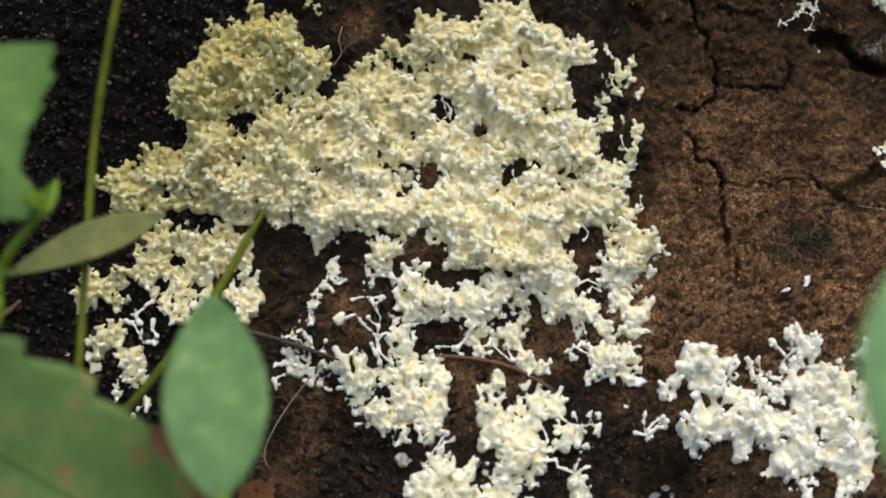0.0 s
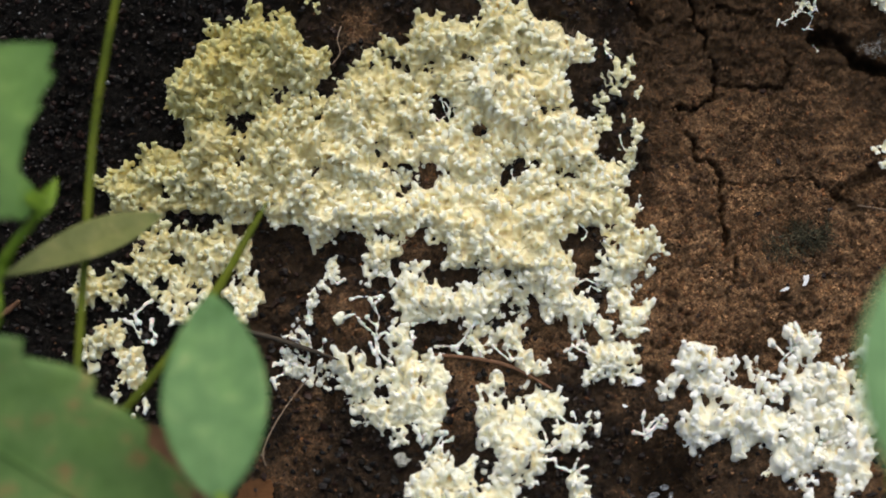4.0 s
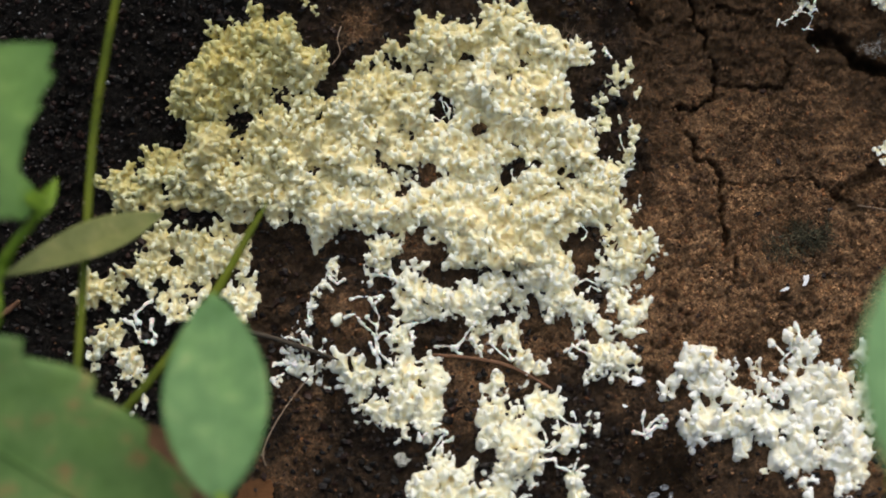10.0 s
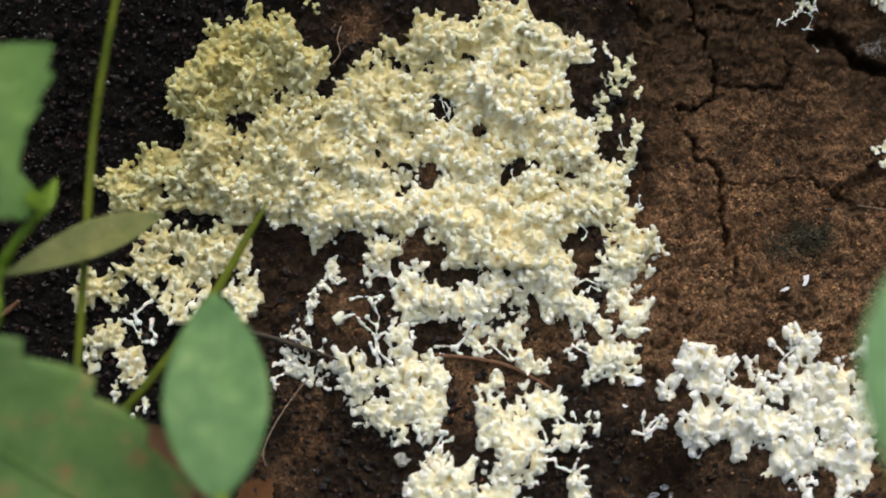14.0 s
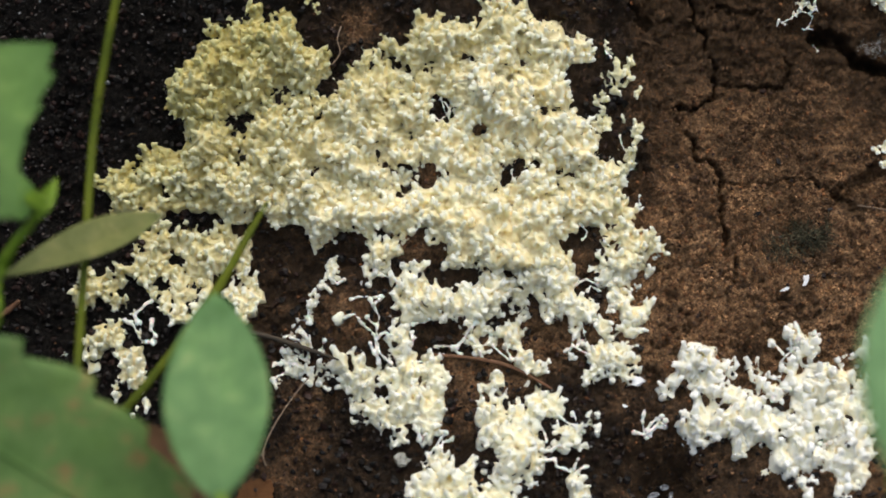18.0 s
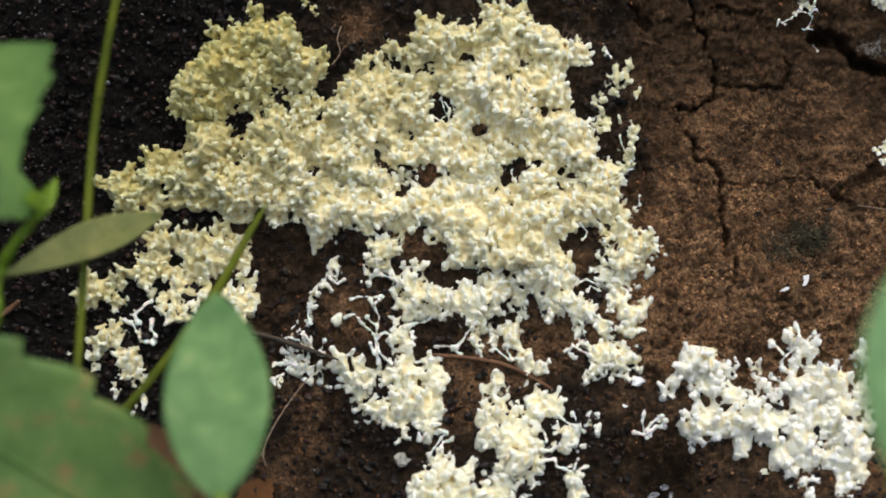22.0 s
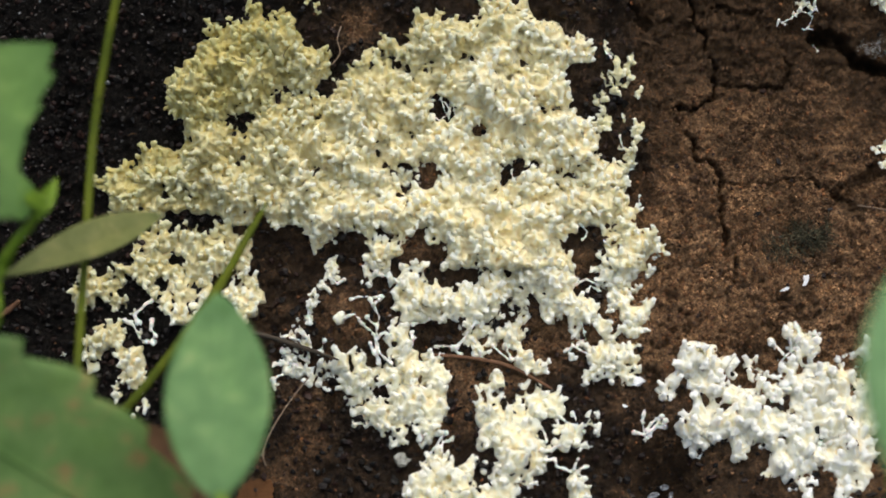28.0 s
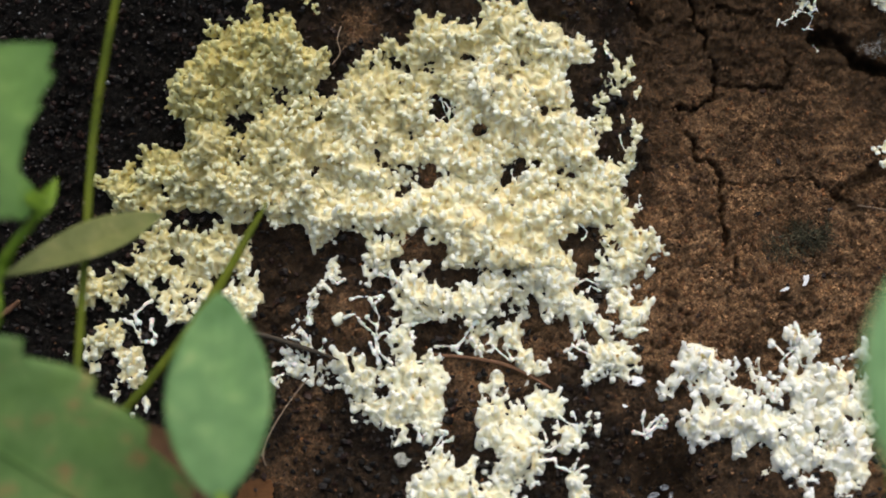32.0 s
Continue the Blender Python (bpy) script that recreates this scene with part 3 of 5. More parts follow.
def fleshy_mesh(caps, floor, step=VOXEL, rough=1.0, seed=0, pits=(), mass=None, box=None, sharp=6.0):
    """One smooth skin (mm) round a bundle of rounded rods, each with a radius at either end."""
    lo = np.min([np.minimum(a, b) - r for a, b, r, e in caps], 0) - 3 * step
    lo[2] = max(lo[2], floor)
    hi = np.max([np.maximum(a, b) + r for a, b, r, e in caps], 0) + 3 * step
    if box is not None:
        lo, hi = np.minimum(lo, box[0]), np.maximum(hi, box[1])
        lo[2] = max(lo[2], floor)
    n = np.ceil((hi - lo) / step).astype(int) + 1
    total = np.full(n, 1e-6)
    ax = [lo[k] + step * np.arange(n[k]) for k in range(3)]
    reach = 0.80
    if mass is not None:
        h = mass(ax[0], ax[1])
        total += np.exp(sharp * np.clip(h[:, :, None] - ax[2][None, None, :], -2.0, 1.1))
    for a, b, r, e in caps:
        i0 = np.maximum(((np.minimum(a, b) - r - reach - lo) / step).astype(int), 0)
        i1 = np.minimum(((np.maximum(a, b) + r + reach - lo) / step).astype(int) + 2, n)
        X = ax[0][i0[0]:i1[0], None, None] - a[0]
        Y = ax[1][None, i0[1]:i1[1], None] - a[1]
        Z = ax[2][None, None, i0[2]:i1[2]] - a[2]
        d = b - a
        t = np.clip((X * d[0] + Y * d[1] + Z * d[2]) / max(float(d @ d), 1e-6), 0, 1)
        dist = np.sqrt((X - t * d[0]) ** 2 + (Y - t * d[1]) ** 2 + (Z - t * d[2]) ** 2) - (r + (e - r) * t)
        total[i0[0]:i1[0], i0[1]:i1[1], i0[2]:i1[2]] += np.exp(-sharp * np.minimum(dist, reach + 0.3))
    rnd = np.random.RandomState(seed)
    ridge = abs(rough_field(total.shape, 2.0 / step, rnd)) + 0.5 * abs(rough_field(total.shape, 1.1 / step, rnd))
    wrinkle = 3.0 * (0.21 - ridge) + 2.3 * rough_field(total.shape, 0.75 / step, rnd)
    field = np.log(total) - 0.35 + rough * wrinkle
    for c, r in pits:
        i0 = np.maximum(((c - r - 0.35 - lo) / step).astype(int), 0)
        i1 = np.minimum(((c + r + 0.35 - lo) / step).astype(int) + 2, n)
        if (i1 <= i0).any():
            continue
        X = ax[0][i0[0]:i1[0], None, None] - c[0]
        Y = ax[1][None, i0[1]:i1[1], None] - c[1]
        Z = ax[2][None, None, i0[2]:i1[2]] - c[2]
        hollow = sharp * (np.sqrt(X * X + Y * Y + Z * Z) - r)
        cut = field[i0[0]:i1[0], i0[1]:i1[1], i0[2]:i1[2]]
        np.minimum(cut, hollow + 0.25 * np.clip(cut, -2, 2), out=cut)
    return field, lo


def sprig(seed, fingers, thick, spread, core=0.34):
    """A small single clump of pointed lobes, about 1 in radius."""
    rnd = np.random.RandomState(seed)
    caps = [(np.array((0, 0, -0.6)), np.array((0, 0, 0.1)), core, core * 0.9)]
    for i in range(fingers):
        ph = 6.283 * (i + rnd.uniform(-0.3, 0.3)) / fingers
        d = np.array((math.cos(ph) * spread, math.sin(ph) * spread, rnd.uniform(0.25, 1.0)))
        d /= np.linalg.norm(d)
        m = d * rnd.uniform(0.40, 0.65)
        caps.append((np.zeros(3), m, thick * 1.2, thick))
        for f in range(rnd.randint(1, 4)):
            e = d + rnd.normal(size=3) * 0.55
            e /= np.linalg.norm(e)
            caps.append((m, m + e * rnd.uniform(0.25, 0.5), thick, thick * rnd.uniform(0.4, 0.7)))
    f, lo = fleshy_mesh(caps, -9.0, 0.085, 0.8, seed, sharp=14.0)
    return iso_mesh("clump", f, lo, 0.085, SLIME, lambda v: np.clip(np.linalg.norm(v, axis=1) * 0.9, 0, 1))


SMALL = [sprig(300 + i, 5 + i % 3, 0.16, 1.1, 0.34) for i in range(7)]
BRANCHED = [sprig(400 + i, 4, 0.13, 1.3, 0.20) for i in range(5)]


def colony(rows, label, seed, phase, thickness=1.0, mat=None, gap=1.3, finger=1.25, drop=0.05, plump=1.0, beside=(), stretch=0.82):
    """A colony grown inside the spans: rods rising from a net of veins, ending in forked
    rounded fingers; split into clumps that pulse on their own."""
    rnd = np.random.RandomState(seed)
    whole = sorted(list(rows) + list(beside))
    xs, ss, m = mask_of(whole)
    if thickness > 1.05:
        m = closed(m, 5)
    depth = inner_depth(m)
    ups = np.array([r[0] for r in whole])
    own = np.array([r[0] for r in rows])
    inside = np.array([abs(own - s).min() <= abs(ups - s).min() + 1.3 for s in ss])
    cells = np.argwhere((depth > 0.26) & inside[None, :])
    grain = 11 if beside else seed
    rnd.shuffle(cells)
    pts = scatter([(xs[i] + rnd.uniform(-0.15, 0.15), ss[j] + rnd.uniform(-0.15, 0.15), depth[i, j]) for i, j in cells], gap)
    P = np.array(pts)
    holes = fbm(P[:, 0], P[:, 1], 3.2, grain % 7 + 5, 2)
    P = P[(holes > drop) | (P[:, 2] < 0.8)]
    bumps = fbm(P[:, 0], P[:, 1], 8.0, grain % 7 + 1, 3)
    small = fbm(P[:, 0], P[:, 1], 5.2, grain % 7 + 3, 2)
    earth = relief(P[:, 0] / 1000, P[:, 1] / 1000) * 1000
    swell = np.clip((bumps - 0.30) * 2.6, 0, 1.25)
    H = earth + 0.5 + 0.45 * np.clip(P[:, 2], 0, 1) + thickness * np.minimum(P[:, 2], 6.0) * (0.20 + 0.64 * swell) + (small - 0.5) * 6.4 * thickness
    seeds = np.array(scatter([tuple(p) for p in P[rnd.permutation(len(P))]], 6.0))
    owner = np.argmin((P[:, None, 0] - seeds[None, :, 0]) ** 2 + (P[:, None, 1] - seeds[None, :, 1]) ** 2, 1)
    D2 = (P[:, None, 0] - P[None, :, 0]) ** 2 + (P[:, None, 1] - P[None, :, 1]) ** 2
    near = np.argsort(D2, 1)[:, 1:5]
    spots = set(scatter([tuple(p) for p in P[rnd.permutation(len(P))]], 1.18 * gap))
    lead = [tuple(p) in spots for p in P]
    slope = np.gradient(gaussian(depth, 3))
    at = (np.clip(((P[:, 0] - xs[0]) / 0.3).astype(int), 0, len(xs) - 1), np.clip(((P[:, 1] - ss[0]) / 0.3).astype(int), 0, len(ss) - 1))
    away = -np.stack([slope[0][at], slope[1][at]], 1)
    away /= np.linalg.norm(away, axis=1)[:, None] + 0.05
    wide = np.exp(-D2 / 9.0)
    dome = (H - (wide * H[None]).sum(1) / wide.sum(1)) / (2.0 * thickness)
    dx, dy = P[None, :, 0] - P[:, None, 0], P[None, :, 1] - P[:, None, 1]
    close = np.exp(-D2 / 4.0)
    lean = -np.stack([(close * dx * (H[None] - H[:, None])).sum(1), (close * dy * (H[None] - H[:, None])).sum(1)], 1) / (2.0 * close.sum(1))[:, None]
    lean = np.clip(lean, -1.2, 1.2)
    cx, cs = float(P[:, 0].mean()) / 1000, float(P[:, 1].mean()) / 1000
    thing = tagged(new("slime_mould"), label, "slime mould", "slime mould patches on the bank")
    thing.empty_display_size = 0.01
    base = place(cx, cs)
    thing.location = base
    up_hill = np.array((0.0, 0.62, 0.55))
    for k in range(len(seeds)):
        mine = np.flatnonzero(owner == k)
        if not len(mine):
            continue
        ox, os_ = P[mine, 0].mean(), P[mine, 1].mean()
        caps, pits = [], []
        for i in mine:
            c = np.array((P[i, 0] - ox, P[i, 1] - os_, H[i]))
            foot = np.array((c[0] + rnd.uniform(-0.4, 0.4), c[1] + rnd.uniform(-0.4, 0.4), earth[i] - 0.5))
            body = plump * rnd.uniform(1.15, 1.90) * min(1.0, 0.34 + 0.34 * P[i, 2])
            if P[i, 2] < 2.0:
                caps.append((foot, c - (0, 0, 0.6 * body), body * 0.70, body * 0.48))
            for j in near[i][:3]:
                if D2[i, j] < (gap * 1.75) ** 2:
                    q = np.array((P[j, 0] - ox, P[j, 1] - os_, H[j]))
                    caps.append((c - (0, 0, 0.45), c + (q - c) * 0.55 - (0, 0, 0.45), 0.42, rnd.uniform(0.25, 0.42)))
            edge = float(np.clip(1.6 - 0.5 * P[i, 2], 0, 1))
            crest = float(np.clip(0.72 + 1.8 * dome[i] + 0.3 * edge, 0, 1))
            if lead[i] and rnd.rand() < crest:
                rise = np.array((lean[i, 0], lean[i, 1], 0.0)) + edge * 0.8 * np.array((away[i, 0], away[i, 1], -0.2))
                for f in range(rnd.randint(1, 4)):
                    d = rnd.normal(size=3) * 0.50 + up_hill + 0.8 * rise
                    d /= np.linalg.norm(d)
                    size = rnd.uniform(0.33, 0.47) * finger
                    long = rnd.uniform(0.55, 1.40) * finger * stretch
                    mid = c - (0, 0, 0.35) + d * long
                    caps.append((c - (0, 0, 0.9), mid, size * 1.5, size * 0.95))
                    for g in range(rnd.randint(2, 5)):
                        e = 0.75 * d + rnd.normal(size=3) * 0.60
                        e /= np.linalg.norm(e)
                        caps.append((mid - d * rnd.uniform(0, 0.4) * long, mid + e * rnd.uniform(0.45, 0.90) * finger * stretch, size * 0.85, size * rnd.uniform(0.50, 0.80)))
            elif edge > 0.3 and rnd.rand() < 0.5:
                d = rnd.normal(size=3) * 0.5 + up_hill + np.array((away[i, 0], away[i, 1], -0.3))
                d /= np.linalg.norm(d)
                size = rnd.uniform(0.24, 0.36) * finger
                caps.append((c - (0, 0, 0.8), c + d * rnd.uniform(0.5, 1.1), size * 1.3, size * 0.8))
            if rnd.rand() < (0.28 if dome[i] < 0.02 and P[i, 2] > 1.0 else 0.06):
                hole = rnd.choice((0.45, 0.6, 0.8, 1.1)) * rnd.uniform(0.9, 1.15)
                pits.append((c + (rnd.uniform(-0.9, 0.9), rnd.uniform(-1.3, 0.3), rnd.uniform(-0.8, 0.0)), hole))
        around = np.flatnonzero((abs(P[:, 0] - ox) < 9) & (abs(P[:, 1] - os_) < 9))

        def mass(gx, gy):
            q = (gx[:, None, None] + ox - P[around, 0]) ** 2 + (gy[None, :, None] + os_ - P[around, 1]) ** 2
            w = np.exp(-q / (0.55 * gap * gap))
            cover = w.sum(2)
            own = np.sqrt(q[:, :, owner[around] == k].min(2)) - np.sqrt(q.min(2))
            return (w * H[around]).sum(2) / (cover + 1e-9) - 0.42 - 4.0 * np.clip(0.82 - cover, 0, 1) - 2.5 * np.maximum(own - 0.35, 0)

        flat = np.stack([P[mine, 0] - ox, P[mine, 1] - os_, H[mine]], 1)
        f, lo = fleshy_mesh(caps, float(earth[mine].min()) - 0.3, VOXEL, 1.4, seed * 100 + k, pits, mass, (flat.min(0) - 1.5, flat.max(0) + 1.5), 13.0)
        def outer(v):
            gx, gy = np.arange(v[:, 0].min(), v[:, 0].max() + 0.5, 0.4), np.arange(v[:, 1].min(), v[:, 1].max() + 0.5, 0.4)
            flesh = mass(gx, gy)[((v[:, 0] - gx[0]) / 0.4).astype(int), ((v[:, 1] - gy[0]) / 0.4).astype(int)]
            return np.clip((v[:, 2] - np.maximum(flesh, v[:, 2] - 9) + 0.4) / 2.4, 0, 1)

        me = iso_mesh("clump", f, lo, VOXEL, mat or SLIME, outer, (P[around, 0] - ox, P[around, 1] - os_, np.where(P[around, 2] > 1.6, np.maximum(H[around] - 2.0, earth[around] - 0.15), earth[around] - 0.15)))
        me.transform(Matrix.Scale(0.001, 4))
        ob = child("clump", me, thing)
        s = os_ / 1000
        nz = normal(s)
        y, z = bank(s)
        frame_m = Matrix((Vector((1, 0, 0)), nz.cross(Vector((1, 0, 0))), nz)).transposed().to_4x4()
        rest = Matrix.Translation(Vector((ox / 1000, y, z)) - base) @ frame_m
        ob.matrix_basis = rest
        MOVERS.append((ob, rest, ox / 1000, s, phase, rnd.uniform(0, 6.28)))
    return thing


CROWN = [
    (58.1, -46.9, -44.1, -40.7, -37.3),
    (56.2, -48.9, -44.2, -41.7, -36.4),
    (53.4, -57.1, -36.3),
    (50.0, -59.1, -34.3),
    (46.6, -59.8, -28.5),
    (43.1, -62.6, -33.5, -31.1, -28.5),
    (39.7, -67.0, -36.0, -33.3, -31.9),
    (36.3, -65.5, -41.4),
    (33.1, -65.3, -45.5),
]
MAIN = [
    (58.6, 8.7, 10.9, 13.1, 20.6),
    (56.2, -6.7, -4.0, -1.2, 2.2, 3.5, 21.9),
    (53.4, -6.7, 27.4),
    (50.0, -15.5, -12.8, -7.0, 29.4, 32.2, 35.6),
    (46.6, -18.9, -12.8, -11.9, 36.3),
    (43.1, -25.1, 29.4),
    (39.7, -26.7, 14.4, 17.2, 29.4),
    (36.3, -42.8, -4.0, 2.2, 14.4, 16.5, 30.8),
    (32.8, -46.2, -29.8, -28.5, -4.0, 2.9, 7.6, 9.7, 35.6),
    (29.4, -61.8, -30.5, -28.5, -3.3, -1.2, 5.6, 12.0, 37.6),
    (26.0, -62.9, 7.6, 9.0, 19.2, 20.6, 34.2, 35.5, 37.9),
    (22.5, -72.7, -64.5, -61.8, -31.2, -29.5, -10.8, -8.7, 4.9, 5.6, 21.2, 24.2, 39.6),
    (20.4, -76.1, -74.6, -72.4, -63.1, -61.8, -31.2, -29.1, -11.4, -6.3, -4.4, -0.5, 16.5, 27.4, 41.6),
    (18.0, -80.1, -63.1, -61.4, -31.8, -30.5, -10.3, -7.3, -5.3, -1.2, 13.1, 19.2, 43.0),
]
MAIN_LOW = [
    (15.6, -83.2, -63.1, -61.7, -32.5, -30.7, -6.0, -1.2, 12.8, 16.5, 43.7),
    (13.3, -79.4, -69.9, -65.1, -54.9, -54.2, -33.2, -30.5, 44.1),
    (10.8, -78.7, -67.8, -65.5, -56.3, -54.2, -46.1, -42.9, -41.6, -37.9, 31.4, 33.4, 44.3),
    (8.0, -80.0, -67.8, -53.3, -46.7, -42.7, -38.6, -37.2, -5.3, -3.7, 31.4, 34.1, 46.3),
    (5.3, -40.6, -38.6, -33.8, -19.6, -13.8, -6.7, -3.5, 31.8, 37.2, 48.6),
    (2.5, -31.8, -25.0, -18.5, -16.3, -12.8, -8.0, -3.7, 29.3, 38.3, 51.0),
    (-0.2, -31.5, -30.7, -19.9, -13.6, -11.8, -9.5, -0.9, 30.7, 39.5, 52.4),
    (-3.0, -18.8, -13.4, -0.3, 6.0, 7.2, 30.9, 37.7, 41.5, 43.5, 51.6),
]
MAIN_FOOT = [
    (-5.5, -18.8, -12.7, -9.3, -4.9, 7.9, 15.0, 17.1, 31.4, 36.8, 46.6, 48.5, 50.9),
    (-7.8, -19.5, -17.1, -12.7, -3.9, -1.9, 0.8, 7.9, 31.9, 36.8, 45.8),
    (-10.6, -11.4, 31.2, 39.8, 46.8),
    (-13.4, -11.4, 20.4, 23.5, 37.3, 39.7, 49.7),
    (-16.1, -9.7, 14.0, 15.9, 21.7, 24.0, 29.2, 30.8, 35.9, 42.7, 49.4),
    (-18.9, 3.8, 21.0, 30.8, 33.5, 36.7, 40.2, 43.2, 48.0),
    (-22.3, 5.9, 8.2, 11.0, 18.6, 32.3, 33.7, 38.5, 42.6, 43.4, 46.4),
    (-25.1, 7.3, 10.2, 17.6, 21.8, 29.1, 31.0, 34.7, 44.7),
    (-28.6, 18.0, 24.7, 33.6, 46.8),
    (-31.7, 33.8, 37.3, 39.1, 45.4),
]
LEFT = [
    (5.5, -70.1, -66.0, -61.6, -59.6, -55.9, -51.9),
    (2.8, -73.1, -65.7, -65.0, -46.7),
    (-0.2, -75.4, -65.6, -65.0, -46.7),
    (-3.0, -73.7, -65.9, -61.8, -47.2),
    (-5.5, -87.8, -84.5, -78.4, -76.9, -76.1, -47.7),
    (-7.8, -87.9, -76.9, -73.6, -69.9, -66.9, -56.0, -49.5, -45.2),
    (-10.6, -88.5, -76.8, -71.2, -56.3, -53.0, -44.4),
    (-14.1, -88.1, -83.2, -80.3, -75.9, -68.4, -58.6, -50.3, -45.8),
    (-16.8, -79.4, -76.7, -65.3, -59.9, -49.7, -47.3),
    (-19.6, -83.4, -76.9),
    (-22.6, -85.0, -76.8),
    (-25.4, -85.5, -81.8, -78.3, -72.4),
    (-28.6, -84.4, -80.9, -77.4, -71.8),
    (-31.3, -77.6, -71.7),
    (-34.1, -79.4, -76.7, -74.6, -72.4),
    (-36.8, -73.1, -70.5),
    (-39.6, -74.9, -72.8),
]
MIDDLE = [
    (-17.5, -11.7, -7.8),
    (-21.0, -12.4, -8.4),
    (-24.0, -13.2, -7.5),
    (-26.8, -37.4, -35.2, -26.1, -18.0, -14.0, -6.6, -4.6, -1.2),
    (-29.2, -38.2, -32.1, -30.1, -14.6, -13.3, 0.1),
    (-31.7, -32.1, -26.0, -24.7, -16.0, -14.6, 0.8),
    (-34.8, -24.0, -16.6, -12.6, -0.5),
    (-37.8, -23.6, 0.1),
    (-40.6, -21.9, 0.1),
    (-43.3, -15.0, -7.9, -6.5, -0.8),
    (-45.6, -12.5, -8.8, -4.5, -2.5),
]
FRONT = [
    (-31.7, 11.5, 14.0),
    (-34.1, 8.9, 15.0, 18.0, 19.8, 22.3, 22.9),
    (-36.8, 9.1, 15.3, 16.2, 18.9, 20.2, 23.6, 24.9, 27.9),
    (-39.6, 8.8, 19.0, 20.6, 24.2, 24.9, 28.4),
    (-42.4, 8.3, 19.8, 20.8, 23.8, 33.5, 36.9),
    (-45.1, 8.8, 23.2, 25.1, 36.8),
    (-47.9, 8.5, 11.7, 12.5, 35.4),
    (-50.4, -3.7, 1.5, 11.4, 23.7),
    (-53.0, -5.6, 2.1, 5.0, 7.4, 8.8, 23.6, 30.7, 32.9),
    (-55.8, -7.7, 7.2, 9.5, 20.9, 29.4, 32.6),
    (-58.6, -8.5, 18.7, 19.3, 21.4, 29.9, 33.9),
    (-61.8, -7.9, 20.6, 30.4, 32.5),
    (-64.6, -7.1, 20.5),
]
RIGHT = [
    (-19.9, 83.4, 85.8),
    (-22.6, 78.4, 79.8, 82.5, 89.7),
    (-25.1, 57.6, 65.4, 79.2, 80.5, 83.2, 89.7, 92.3, 93.7, 98.5, 101.1),
    (-27.6, 56.2, 69.9, 73.7, 75.6, 81.0, 85.8, 92.3, 96.3, 97.6, 101.0),
    (-29.9, 55.6, 70.7, 73.6, 78.5, 79.5, 83.8, 86.8, 100.9),
    (-32.3, 53.2, 56.6, 58.3, 69.3, 73.6, 76.0, 80.0, 96.4, 97.7, 101.5),
    (-35.0, 50.9, 55.8, 59.3, 71.9, 73.2, 75.9, 77.5, 96.2, 98.7, 102.4),
    (-37.8, 53.8, 55.2, 59.2, 76.6, 78.7, 87.6, 91.3, 102.3),
    (-40.3, 57.5, 61.0, 61.8, 102.4),
    (-43.1, 56.3, 102.3),
    (-45.8, 56.8, 64.8, 69.6, 79.5, 82.4, 88.5, 91.5, 102.4),
    (-48.6, 58.6, 61.5, 69.5, 72.9, 79.3, 80.7, 82.3, 101.7),
    (-51.4, 78.7, 101.3),
    (-54.2, 81.2, 87.3, 89.2, 100.6),
    (-56.9, 83.2, 86.9, 92.2, 96.1, 97.5, 99.6),
    (-59.4, 84.9, 86.7, 92.0, 94.7),
]
colony(CROWN, "yellowish slime mould mound with short coral-like fingers, on dark soil", 18, 0.3, 1.25, SLIME)
TOP = colony(MAIN, "thick cream-yellow slime mould with knobby coral-like fingers, on rotten wood", 11, 0.0, 1.2, SLIME, beside=MAIN_LOW)
BAND = colony(MAIN_LOW, "dense cream slime mould band of knobby lobes, on rotten wood", 12, 0.5, 1.1, SLIME, beside=MAIN + MAIN_FOOT)
FOOT = colony(MAIN_FOOT, "pale cream slime mould with lacy drooping lobes, on rotten wood", 13, 1.2, 0.75, SLIME_PALE, 1.3, 1.2, 0.16, beside=MAIN_LOW)
colony(LEFT, "pale yellow slime mould patch of knobby lobes beside the grass stalk", 14, 2.2, 0.7, SLIME, 1.3, 1.25, 0.10, 1.05)
HANGING = colony(MIDDLE, "cream slime mould patch hanging below the brown wood lump", 15, 3.0, 0.75, SLIME_PALE, 1.3, 1.25, 0.12, 1.0, stretch=0.8)
FINGERS = colony(FRONT, "off-white slime mould patch with finger-like branches on dark soil", 16, 3.6, 0.95, SLIME_PALE, 1.5, 1.5, 0.05, 1.2, stretch=0.72)
BRIGHT = colony(RIGHT, "bright white slime mould patch on rusty wood", 17, 4.4, 1.0, SLIME_WHITE, 1.6, 1.6, 0.04, 1.3, stretch=0.68)


